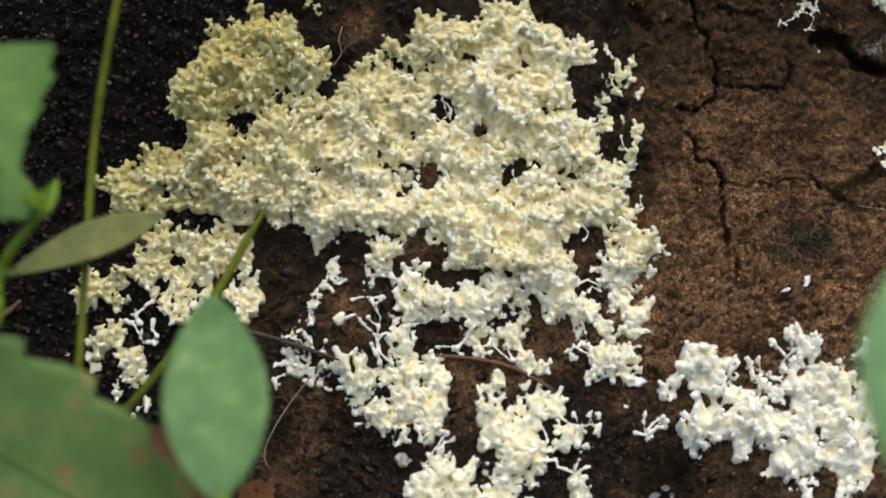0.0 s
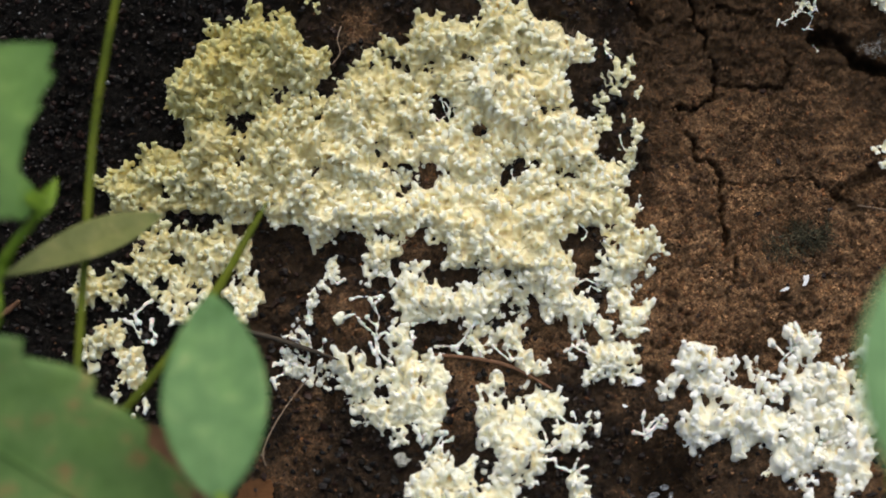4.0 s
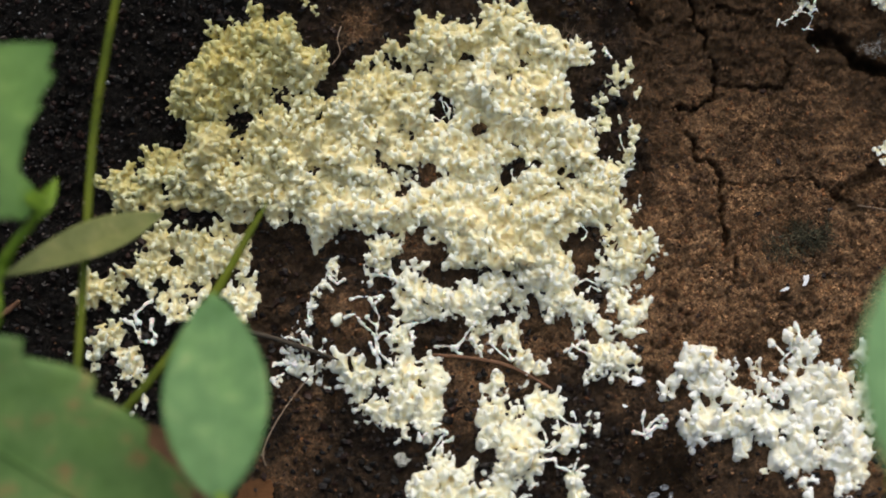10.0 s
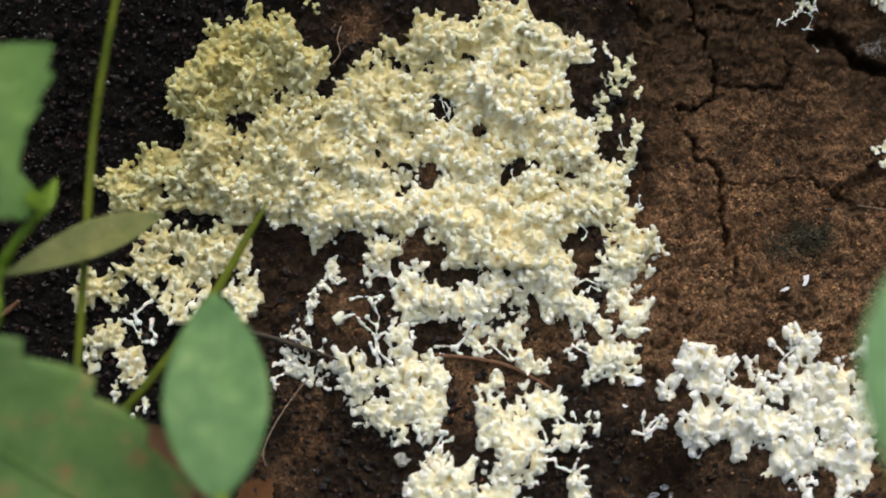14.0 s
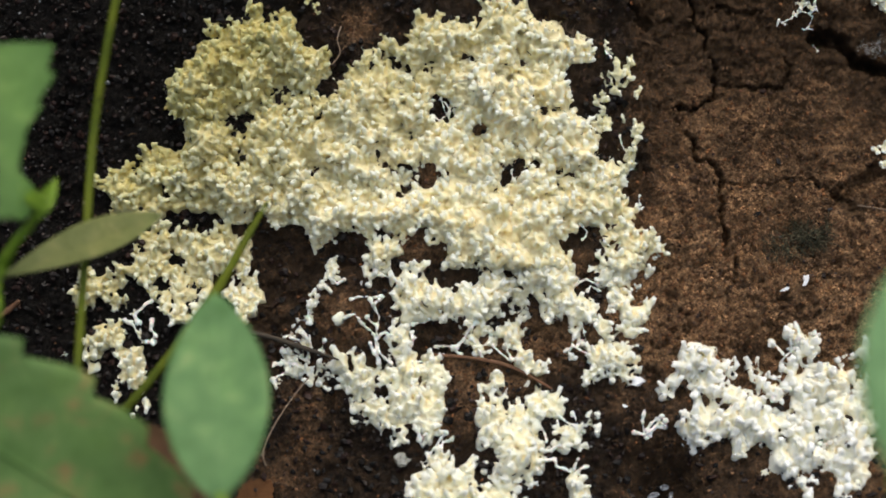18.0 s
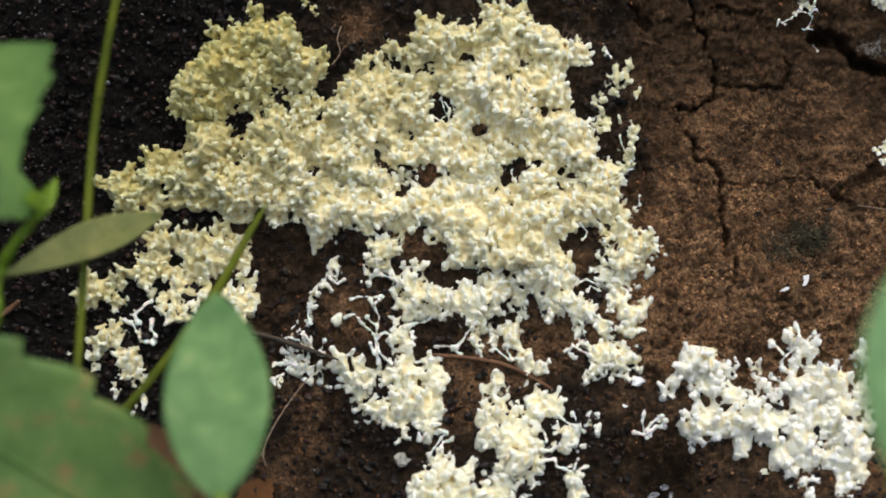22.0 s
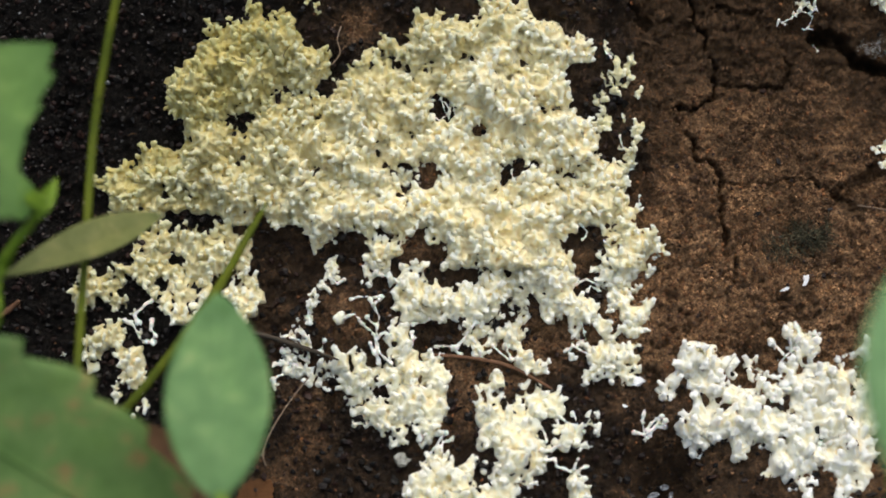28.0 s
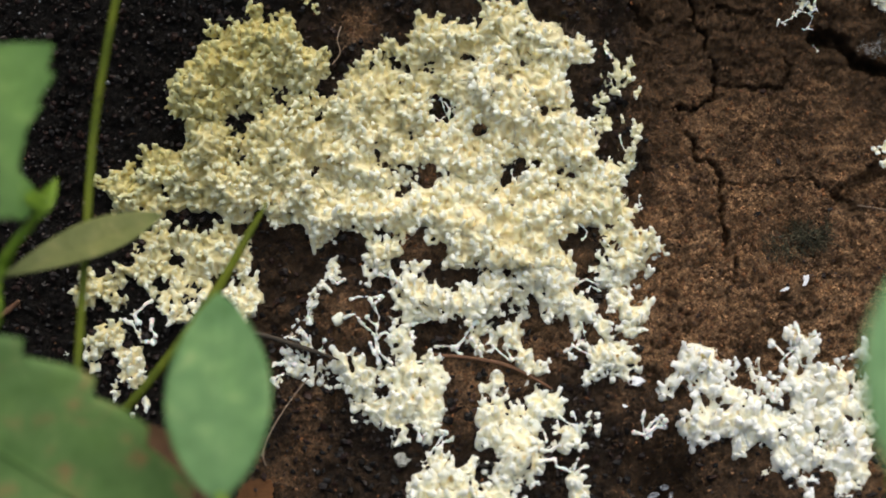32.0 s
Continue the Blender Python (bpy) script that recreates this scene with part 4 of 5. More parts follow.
def threads(thing, lines, radius=0.35, lift=1.2):
    """Thin white strands of a colony, in millimetres over the bank."""
    for i, line in enumerate(lines):
        rnd = random.Random(i * 7 + len(lines))
        fine = [line[0]]
        for (ax, ay), (bx, by) in zip(line[:-1], line[1:]):
            fine += [((ax + bx) / 2 + rnd.uniform(-0.0003, 0.0003), (ay + by) / 2 + rnd.uniform(-0.0003, 0.0003)), (bx, by)]
        pts = [np.array(place(x, s, lift / 1000 * rnd.uniform(0.6, 1.1)) - thing.location) * 1000 for x, s in fine]
        n = len(pts)
        thick = [radius * (1.15 - 0.55 * math.sin(math.pi * k / (n - 1))) * rnd.uniform(0.7, 1.25) for k in range(n)]
        caps = [(pts[k], pts[k + 1], thick[k], thick[k + 1]) for k in range(n - 1)]
        for k in range(n):
            side = np.array([rnd.gauss(0, 0.5) for _ in range(3)])
            if k in (0, n - 1) or rnd.random() < 0.35:
                caps.append((pts[k], pts[k] + side, thick[k] * rnd.uniform(0.9, 1.5), thick[k] * 0.7))
        f, lo = fleshy_mesh(caps, -99.0, 0.19, 0.45, i, sharp=6.5)
        me = iso_mesh("thread", f, lo, 0.19, THREAD)
        me.transform(Matrix.Scale(0.001, 4))
        child("thread", me, thing, "thin white thread")


def knobs(thing, spots, pool, lift=0.4, seed=0):
    """Single small clumps: x, s, radius in millimetres."""
    rnd = random.Random(seed)
    for x, s, r in spots:
        ob = child("clump", rnd.choice(pool), thing)
        q = (normal(s) + Vector((rnd.uniform(-0.3, 0.3), rnd.uniform(-0.2, 0.2), 0.2))).to_track_quat("Z", "Y").to_matrix().to_4x4()
        rest = Matrix.Translation(place(x, s, lift * r / 1000) - thing.location) @ q @ Matrix.Rotation(rnd.uniform(0, 6.28), 4, "Z")
        ob.matrix_basis = rest
        ob.scale = [r * 1.35 / 1000] * 3
        MOVERS.append((ob, rest, x, s, rnd.uniform(0, 1), rnd.uniform(0, 6.28)))


def satellite(label, x, s):
    ob = tagged(new("slime_mould"), label, "slime mould", "slime mould patches on the bank")
    ob.location = place(x, s)
    ob.empty_display_size = 0.01
    return ob


threads(TOP, [[(-0.0044, 0.0356), (-0.0008, 0.0364), (0.0016, 0.0342)], [(-0.0005, 0.0367), (0.0008, 0.0324), (-0.0001, 0.0287)], [(-0.0030, 0.0323), (-0.0008, 0.0312), (0.0011, 0.0331)],
              [(0.0022, 0.0364), (0.0030, 0.0323)], [(0.0016, 0.0338), (0.0012, 0.0297)]], 0.28, 1.0)
threads(BAND, [[(0.0131, 0.0194), (0.0134, 0.0164), (0.0139, 0.0146)], [(0.0166, 0.0194), (0.0170, 0.0169)], [(0.0390, 0.0018), (0.0410, -0.0001), (0.0401, -0.0023)], [(0.0431, 0.0015), (0.0428, -0.0015)],
               [(0.0329, 0.0063), (0.0349, 0.0043), (0.0336, 0.0022)]], 0.28, 1.0)
threads(FOOT, [[(0.0321, -0.0084), (0.0346, -0.0073), (0.0373, -0.0084)], [(0.0348, -0.0102), (0.0356, -0.0088), (0.0375, -0.0098)],
               [(0.0292, -0.0248), (0.0311, -0.0235), (0.0346, -0.0259), (0.0373, -0.0262)], [(0.0310, -0.0152), (0.0334, -0.0184), (0.0341, -0.0218), (0.0322, -0.0235)],
               [(0.0354, -0.0157), (0.0375, -0.0174), (0.0401, -0.0198)], [(-0.0019, -0.0235), (0.0022, -0.0236), (0.0042, -0.0255)], [(0.0030, -0.0240), (0.0057, -0.0207), (0.0079, -0.0180)],
               [(0.0069, -0.0218), (0.0083, -0.0239), (0.0092, -0.0262)], [(-0.0166, -0.0067), (-0.0128, -0.0074), (-0.0106, -0.0088)], [(0.0114, -0.0205), (0.0119, -0.0235), (0.0157, -0.0268), (0.0191, -0.0265)],
               [(0.0164, -0.0218), (0.0154, -0.0248), (0.0164, -0.0268)], [(-0.0073, -0.0184), (-0.0046, -0.0177), (-0.0026, -0.0163)]], 0.40, 1.2)
threads(HANGING, [[(-0.0233, -0.0174), (-0.0212, -0.0166), (-0.0194, -0.0188), (-0.0160, -0.0216)], [(-0.0154, -0.0280), (-0.0161, -0.0221), (-0.0152, -0.0170), (-0.0174, -0.0129)],
                  [(-0.0220, -0.0128), (-0.0182, -0.0121), (-0.0147, -0.0122)], [(-0.0166, -0.0143), (-0.0152, -0.0129)], [(-0.0182, -0.0172), (-0.0157, -0.0191)], [(-0.0114, -0.0216), (-0.0141, -0.0207), (-0.0157, -0.0221)],
                  [(-0.0160, -0.0225), (-0.0152, -0.0257), (-0.0124, -0.0280)], [(-0.0175, -0.0232), (-0.0162, -0.0257)], [(-0.0066, -0.0273), (-0.0039, -0.0273), (-0.0016, -0.0259)],
                  [(-0.0076, -0.0205), (-0.0073, -0.0232), (-0.0081, -0.0248)], [(-0.0039, -0.0449), (-0.0056, -0.0462)]], 0.42, 1.3)
threads(FINGERS, [[(-0.0032, -0.0499), (-0.0012, -0.0472), (0.0008, -0.0449)], [(-0.0005, -0.0486), (0.0001, -0.0468), (0.0021, -0.0465)], [(0.0306, -0.0403), (0.0317, -0.0431), (0.0335, -0.0446)],
                  [(0.0233, -0.0492), (0.0255, -0.0492), (0.0276, -0.0484)], [(0.0242, -0.0517), (0.0262, -0.0512), (0.0268, -0.0531), (0.0301, -0.0544)], [(0.0308, -0.0540), (0.0318, -0.0513)],
                  [(0.0317, -0.0544), (0.0334, -0.0531)], [(0.0216, -0.0424), (0.0236, -0.0444), (0.0244, -0.0472)], [(0.0277, -0.0410), (0.0297, -0.0424), (0.0317, -0.0438)]], 0.42, 1.2)
threads(BRIGHT, [[(0.0824, -0.0342), (0.0793, -0.0342), (0.0784, -0.0369)], [(0.0811, -0.0273), (0.0834, -0.0248), (0.0829, -0.0218)], [(0.0841, -0.0243), (0.0868, -0.0229), (0.0889, -0.0207)],
                 [(0.0848, -0.0232), (0.0851, -0.0205), (0.0846, -0.0191)], [(0.0813, -0.0253), (0.0796, -0.0232), (0.0791, -0.0218)], [(0.0895, -0.0472), (0.0919, -0.0468)]], 0.45, 1.5)

WEB = [
    (-3.3, -27.4, -25.8),
    (-5.1, -28.2, -24.9),
    (-6.9, -28.4, -24.6),
    (-8.0, -26.5, -24.9, -24.6, -23.0),
    (-8.9, -30.0, -27.9),
    (-10.0, -29.6, -28.7, -27.6, -26.8),
    (-11.3, -31.2, -30.0),
    (-12.9, -31.9, -30.3),
    (-14.3, -33.2, -30.3),
    (-15.7, -32.5, -31.3),
    (-16.8, -33.8, -31.3),
    (-17.9, -35.4, -34.3, -32.5, -31.3),
    (-19.0, -36.8, -35.8),
    (-20.3, -37.2, -35.2, -34.5, -33.2),
    (-21.6, -39.1, -34.9, -33.7, -32.6),
    (-22.6, -38.3, -36.6, -34.2, -31.8),
    (-24.0, -35.6, -31.5),
    (-25.4, -38.8, -33.5, -29.9, -28.3),
    (-26.8, -38.2, -35.5),
    (-28.1, -38.2, -33.9),
    (-29.9, -37.4, -34.1),
    (-31.3, -39.7, -38.1),
    (-32.7, -40.3, -39.2),
]
left_web = colony(WEB, "white lacy slime mould strands on the wood lump", 31, 2.6, 0.4, SLIME_PALE, 0.85, 0.8, 0.0, 0.42)
threads(left_web, [[(-0.0336, -0.0205), (-0.0316, -0.0232), (-0.0323, -0.0262)], [(-0.0384, -0.0248), (-0.0355, -0.0254), (-0.0323, -0.0273)], [(-0.0403, -0.0280), (-0.0377, -0.0273), (-0.0350, -0.0284)],
                   [(-0.0321, -0.0136), (-0.0324, -0.0163), (-0.0317, -0.0184)], [(-0.0405, -0.0321), (-0.0384, -0.0303), (-0.0368, -0.0287)], [(-0.0270, -0.0074), (-0.0253, -0.0088), (-0.0237, -0.0077)],
                   [(-0.0295, -0.0253), (-0.0283, -0.0225)], [(-0.0365, -0.0218), (-0.0344, -0.0225), (-0.0322, -0.0248)]], 0.42, 1.2)
ball = satellite("single round cream slime mould knob on the wood lump", -0.0250, -0.0177)
round_clump = sprig(555, 3, 0.40, 0.5, 0.72)
knobs(ball, [(-0.0250, -0.0178, 1.35)], [round_clump], 0.6, 2)

DROPLETS = [
    (49.0, 38.8, 40.2),
    (47.7, 39.3, 40.1),
    (46.0, 41.0, 42.1, 44.7, 46.3),
    (44.9, 41.3, 42.5, 44.6, 46.5),
    (43.6, 41.6, 42.7, 43.7, 45.2),
    (42.3, 38.0, 38.8, 40.1, 42.8, 43.6, 45.4),
    (41.1, 38.3, 39.4, 39.8, 42.8, 43.9, 45.7),
    (39.7, 38.6, 42.7, 43.6, 44.6),
    (38.3, 38.3, 40.3, 40.6, 42.1, 46.7, 47.8),
    (37.0, 36.5, 39.2, 47.0, 47.7),
    (35.6, 36.7, 38.6),
    (33.5, 38.6, 39.5),
    (31.5, 37.6, 40.6, 43.2, 44.0),
    (30.1, 37.3, 40.3, 46.2, 48.1),
    (29.0, 37.9, 39.5, 45.6, 48.1),
    (27.6, 45.1, 46.8),
    (25.1, 45.5, 46.6, 42.2, 43.2),
    (23.9, 43.3, 46.4),
    (22.5, 43.0, 46.1),
    (21.1, 43.4, 44.6, 45.0, 46.4),
    (19.8, 43.0, 45.5),
]
drops = colony(DROPLETS, "scattered pale yellow slime mould droplets on dark wood", 32, 1.6, 0.45, SLIME_DULL, 0.95, 1.0, 0.0, 0.5, stretch=0.8)
threads(drops, [[(0.0429, 0.0276), (0.0438, 0.0246), (0.0457, 0.0214), (0.0438, 0.0188)], [(0.0460, 0.0256), (0.0463, 0.0221)], [(0.0430, 0.0180), (0.0449, 0.0194)], [(0.0422, 0.0441), (0.0417, 0.0420)],
                [(0.0397, 0.0482), (0.0408, 0.0466)], [(0.0455, 0.0446), (0.0449, 0.0430)], [(0.0477, 0.0132), (0.0478, 0.0109)]], 0.25, 0.6)
forked = satellite("small white forked slime mould sprig on dark soil", 0.0489, -0.0431)
threads(forked, [[(0.0476, -0.0405), (0.0473, -0.0427), (0.0484, -0.0458)], [(0.0453, -0.0446), (0.0477, -0.0451), (0.0505, -0.0431), (0.0526, -0.0432)], [(0.0484, -0.0438), (0.0508, -0.0413), (0.0521, -0.0407)], [(0.0491, -0.0451), (0.0502, -0.0438), (0.0529, -0.0417)]], 0.45, 0.9)
knobs(forked, [(0.0516, -0.0418, 1.2), (0.0473, -0.0416, 0.8), (0.0485, -0.0454, 0.8)], BRANCHED, 0.4, 8)
top_bits = satellite("tiny pale slime mould knobs on dark soil", -0.0318, 0.0592)
knobs(top_bits, [(-0.0330, 0.0600, 1.1), (-0.0312, 0.0590, 1.0), (-0.0306, 0.0572, 0.8), (-0.0340, 0.0616, 1.2)], SMALL, 0.4, 9)
corner_web = satellite("lacy pale yellow slime mould web over a crack in the wood", 0.0878, 0.0585)
knobs(corner_web, [(0.0869, 0.0594, 1.6), (0.0890, 0.0586, 1.3), (0.0855, 0.0570, 1.1), (0.0885, 0.0616, 2.0), (0.0860, 0.0619, 1.8)], BRANCHED, 0.5, 10)
threads(corner_web, [[(0.0823, 0.0550), (0.0844, 0.0559), (0.0860, 0.0575), (0.0878, 0.0594)], [(0.0899, 0.0598), (0.0896, 0.0564), (0.0885, 0.0537)], [(0.0878, 0.0534), (0.0899, 0.0534), (0.0908, 0.0509), (0.0910, 0.0482)],
                     [(0.0860, 0.0578), (0.0888, 0.0572), (0.0904, 0.0581)], [(0.0814, 0.0556), (0.0828, 0.0545)]], 0.24, 1.4)
corner = satellite("pale slime mould clump on rusty wood", 0.1058, 0.0594)
knobs(corner, [(0.1047, 0.0602, 2.0), (0.1071, 0.0589, 1.9), (0.1060, 0.0619, 2.4)], SMALL, 0.5, 11)
edge_bits = satellite("white slime mould clump with pointed lobes on rusty wood", 0.1062, 0.0228)
knobs(edge_bits, [(0.1048, 0.0238, 1.3), (0.1065, 0.0246, 1.6), (0.1082, 0.0256, 1.9), (0.1062, 0.0205, 1.3), (0.1081, 0.0210, 1.6)], SMALL, 0.4, 12)
soil_bits = satellite("white slime mould scraps on dark soil", -0.0737, -0.0218)
threads(soil_bits, [[(-0.0701, -0.0128), (-0.0725, -0.0147), (-0.0741, -0.0163), (-0.0730, -0.0180)], [(-0.0763, -0.0174), (-0.0741, -0.0188), (-0.0726, -0.0216), (-0.0707, -0.0227)], [(-0.0698, -0.0174), (-0.0700, -0.0198), (-0.0688, -0.0213), (-0.0694, -0.0227)]], 0.5, 0.8)
knobs(soil_bits, [(-0.0739, -0.0157, 1.1), (-0.0724, -0.0211, 1.3), (-0.0715, -0.0227, 0.9), (-0.0901, -0.0257, 0.7)], BRANCHED, 0.4, 13)


# ---- weeds ----
def leaf_mesh(length, half, profile, teeth, mat, cup=0.15, droop=0.1, tooth_depth=0.12):
    """A blade along +Y from its base, facing +Z, folded a little at the midrib and solid."""
    nu, nv = 60, 8
    rows = []
    for i in range(nu + 1):
        u = i / nu
        w = half * profile(u)
        if teeth:
            w *= 1 - tooth_depth * (1 - (u * teeth + 0.69) % 1.0) ** 1.3
        row = []
        for j in range(-nv, nv + 1):
            v = j / nv
            rib = 0.012 * half * math.cos(9 * math.pi * (u * 2 - abs(v) * 0.5)) * abs(v)
            z = cup * w * abs(v) ** 1.4 - droop * length * u * u + rib
            row.append(Vector((v * w, u * length, z)))
        rows.append(row)
    n = 2 * nv + 1
    thick = 0.00016
    top = [p for row in rows for p in row]
    verts = top + [p - Vector((0, 0, thick)) for p in top]
    k = len(top)
    faces = []
    for i in range(nu):
        for j in range(n - 1):
            a = i * n + j
            faces.append((a, a + 1, a + n + 1, a + n))
            faces.append((k + a, k + a + n, k + a + n + 1, k + a + 1))
        for j, s in ((0, 1), (n - 1, -1)):
            a, b = i * n + j, (i + 1) * n + j
            faces.append((a, b, k + b, k + a) if s > 0 else (b, a, k + a, k + b))
    return mesh_from("blade", verts, faces, mat)


def rib_mesh(length, width, droop, mat):
    pts = [(0, u * length, -droop * length * u * u + 0.00010) for u in (0.0, 0.25, 0.5, 0.75, 0.97)]
    return tube("midrib", pts, [width, width * 0.8, width * 0.6, width * 0.4, width * 0.15], mat, 6)


def along(base, tip, facing):
    b, t = Vector(base), Vector(tip)
    y = (t - b).normalized()
    x = y.cross(Vector(facing)).normalized()
    z = x.cross(y)
    m = Matrix((x, y, z)).transposed().to_4x4()
    return Matrix.Translation(b) @ m


def elliptic(u):
    return math.sin(math.pi * min(max(u, 0.004), 0.996) ** 0.92) ** 0.72


def lance(u):
    return math.sin(math.pi * min(max(u, 0.004), 0.996) ** 0.80) ** 0.9


def wedge(u):
    k = min(max((u - 0.28) / 0.56, 0), 1)
    return (0.25 + 0.75 * k * k * (3 - 2 * k)) * (1 - min(u, 0.999) ** 60) ** 0.5


def blunt(u):
    return math.sin(math.pi * min(max(u, 0.01), 0.996) ** 1.25) ** 0.8


def add_leaf(plant, base, tip, facing, half, profile, teeth, mat, rib, cup=0.15, droop=0.06, seed=0, label="", tooth=0.17):
    b = Vector(base) - plant.location
    t = Vector(tip) - plant.location
    length = (t - b).length
    ob = child("leaf", leaf_mesh(length, half, profile, teeth, mat, cup, droop, tooth), plant, label)
    ob.matrix_basis = along(b, t, facing)
    child("midrib", rib_mesh(length, half * 0.035, droop, rib), ob)
    return ob


def plant(name, label, category, root):
    ob = tagged(new(name), label, category)
    ob.location = root
    ob.empty_display_size = 0.01
    return ob


def stem(thing, points, radii, mat, name="stem", sides=10):
    p = [Vector(q) - thing.location for q in points]
    return child(name, tube(name, p, radii, mat, sides), thing)


# toothed weed beside the bank
weed = plant("weed", "young toothed weed with pale green leaf and narrow olive leaf", "plant", (-0.150, -0.135, -0.063))
stem(weed, [(-0.150, -0.135, -0.063), (-0.0940, -0.0971, 0.0392), (-0.0903, -0.0741, 0.0494), (-0.0865, -0.0733, 0.0574), (-0.0815, -0.0733, 0.0642), (-0.0789, -0.0743, 0.0706)],
     [0.0018, 0.0016, 0.0013, 0.0011, 0.0009, 0.0008], SHOOT)
add_leaf(weed, (-0.0782, -0.1064, 0.0903), (-0.0828, -0.0697, 0.1052), (0.1, -0.6, 0.7), 0.0094, wedge, 5.4, LEAF_PALE, LEAF_PALE, 0.12, 0.05, 1, "", 0.2)
add_leaf(weed, (-0.0903, -0.0720, 0.0488), (-0.0600, -0.0437, 0.0444), (0.0, -0.5, 0.9), 0.0044, blunt, 0, LEAF_OLIVE, LEAF_OLIVE, 0.2, 0.02, 2, "narrow olive-green leaf")
add_leaf(weed, (-0.0802, -0.0771, 0.0672), (-0.0768, -0.0656, 0.0698), (0.3, -0.7, 0.6), 0.0016, lance, 0, SHOOT, SHOOT, 0.5, 0.05, 3, "small bright green shoot")
add_leaf(weed, (-0.0777, -0.0779, 0.0705), (-0.0830, -0.0697, 0.0695), (0.3, -0.7, 0.6), 0.0017, lance, 0, SHOOT, SHOOT, 0.5, 0.05, 4, "small bright green shoot")
add_leaf(weed, (-0.0825, -0.0799, 0.0693), (-0.0847, -0.0635, 0.0699), (0.3, -0.7, 0.6), 0.0030, lance, 0, LEAF_PALE, SHOOT, 0.4, 0.05, 5)

# seedling whose single leaf leans slowly over
seedling = plant("seedling", "seedling with one smooth oval pale green leaf", "plant", (-0.060, -0.150, -0.063))
stem(seedling, [(-0.060, -0.150, -0.063), (-0.0390, -0.1500, 0.0448), (-0.0402, -0.1373, 0.0505)], [0.0011, 0.0010, 0.0009], SHOOT)
FRONT_LEAF = add_leaf(seedling, (-0.0404, -0.1377, 0.0501), (-0.0445, -0.0932, 0.0630), (0.0, -0.75, 0.66), 0.0100, elliptic, 0, LEAF_FRESH, LEAF_LIGHT, 0.04, 0.03, 6)

# broad toothed leaf low in front
broad = plant("broad_weed", "low weed with a broad dark green toothed leaf", "plant", (-0.175, -0.170, -0.063))
stem(broad, [(-0.175, -0.170, -0.063), (-0.1257, -0.1157, 0.0614), (-0.1157, -0.1135, 0.0675)], [0.0016, 0.0014, 0.0012], SHOOT)
add_leaf(broad, (-0.1157, -0.1134, 0.0676), (-0.0406, -0.1290, 0.0166), (0.0, -0.6, 0.8), 0.0215, elliptic, 6.4, LEAF_DARK, LEAF_DARK, 0.08, 0.03, 7)

# leaf that pokes in beside the white patch
side = plant("side_weed", "weed with one smooth pale green leaf", "plant", (0.105, -0.190, -0.063))
stem(side, [(0.105, -0.190, -0.063), (0.0661, -0.2076, 0.1046), (0.0666, -0.1939, 0.1092)], [0.0011, 0.0010, 0.0008], SHOOT)
SIDE_LEAF = add_leaf(side, (0.0666, -0.1939, 0.1092), (0.0695, -0.1626, 0.1248), (0.0, -0.75, 0.66), 0.0066, elliptic, 0, LEAF_LIGHT, LEAF_LIGHT, 0.12, 0.03, 8)

# grass
grass = plant("grass_stalk", "thin upright green grass stalk in front of the soil", "grass", (-0.098, -0.128, -0.063))
stem(grass, [(-0.098, -0.128, -0.063), (-0.0771, -0.0927, 0.0168), (-0.0760, -0.0759, 0.0274), (-0.0753, -0.0565, 0.0428), (-0.0744, -0.0384, 0.0583), (-0.0719, -0.0286, 0.0719), (-0.0692, -0.0208, 0.0832), (-0.0661, -0.0137, 0.0942)],
     [0.0011, 0.0010, 0.0009, 0.0009, 0.0009, 0.0009, 0.0009, 0.0008], STALK, "stalk")
blade = plant("grass_sprig", "short green grass sprig behind the oval leaf", "grass", place(-0.0958, -0.0650))
stem(blade, [place(-0.0958, -0.0650), (-0.0778, -0.0711, -0.0016), (-0.0688, -0.0655, 0.0071), (-0.0605, -0.0578, 0.0141), (-0.0506, -0.0483, 0.0238), (-0.0468, -0.0440, 0.0285), (-0.0425, -0.0389, 0.0344), (-0.0384, -0.0343, 0.0398)],
     [0.0011, 0.0010, 0.0010, 0.0010, 0.0011, 0.0010, 0.0009, 0.0002], STALK, "stalk")

# dead leaves on the soil
dead = plant("dead_leaf", "curled red-brown dead leaf behind the broad leaf", "leaf", (-0.0605, -0.0875, 0.0217))
add_leaf(dead, (-0.0612, -0.0856, 0.0209), (-0.0464, -0.1121, 0.0198), (0.2, -0.6, 0.7), 0.0045, elliptic, 0, DEAD_LEAF, DEAD_LEAF, 0.3, 0.05, 9)
dry = plant("dry_leaf", "torn orange-brown dry leaf on dark soil", "leaf", place(-0.0404, -0.0605))
add_leaf(dry, place(-0.0475, -0.0650, 0.003), place(-0.0405, -0.0558, 0.001), normal(-0.05), 0.0042, elliptic, 6, DRY_LEAF, DRY_LEAF, 0.25, 0.05, 10)


# ---- twigs and fibres ----
def twig(name, label, category, points, radii, mat, lift=0.001):
    pts = on_bank(points, lift)
    ob = tagged(new(name, tube(name, [p - pts[0] for p in pts], radii, mat, 7, 0.35, 3)), label, category)
    ob.location = pts[0]
    return ob


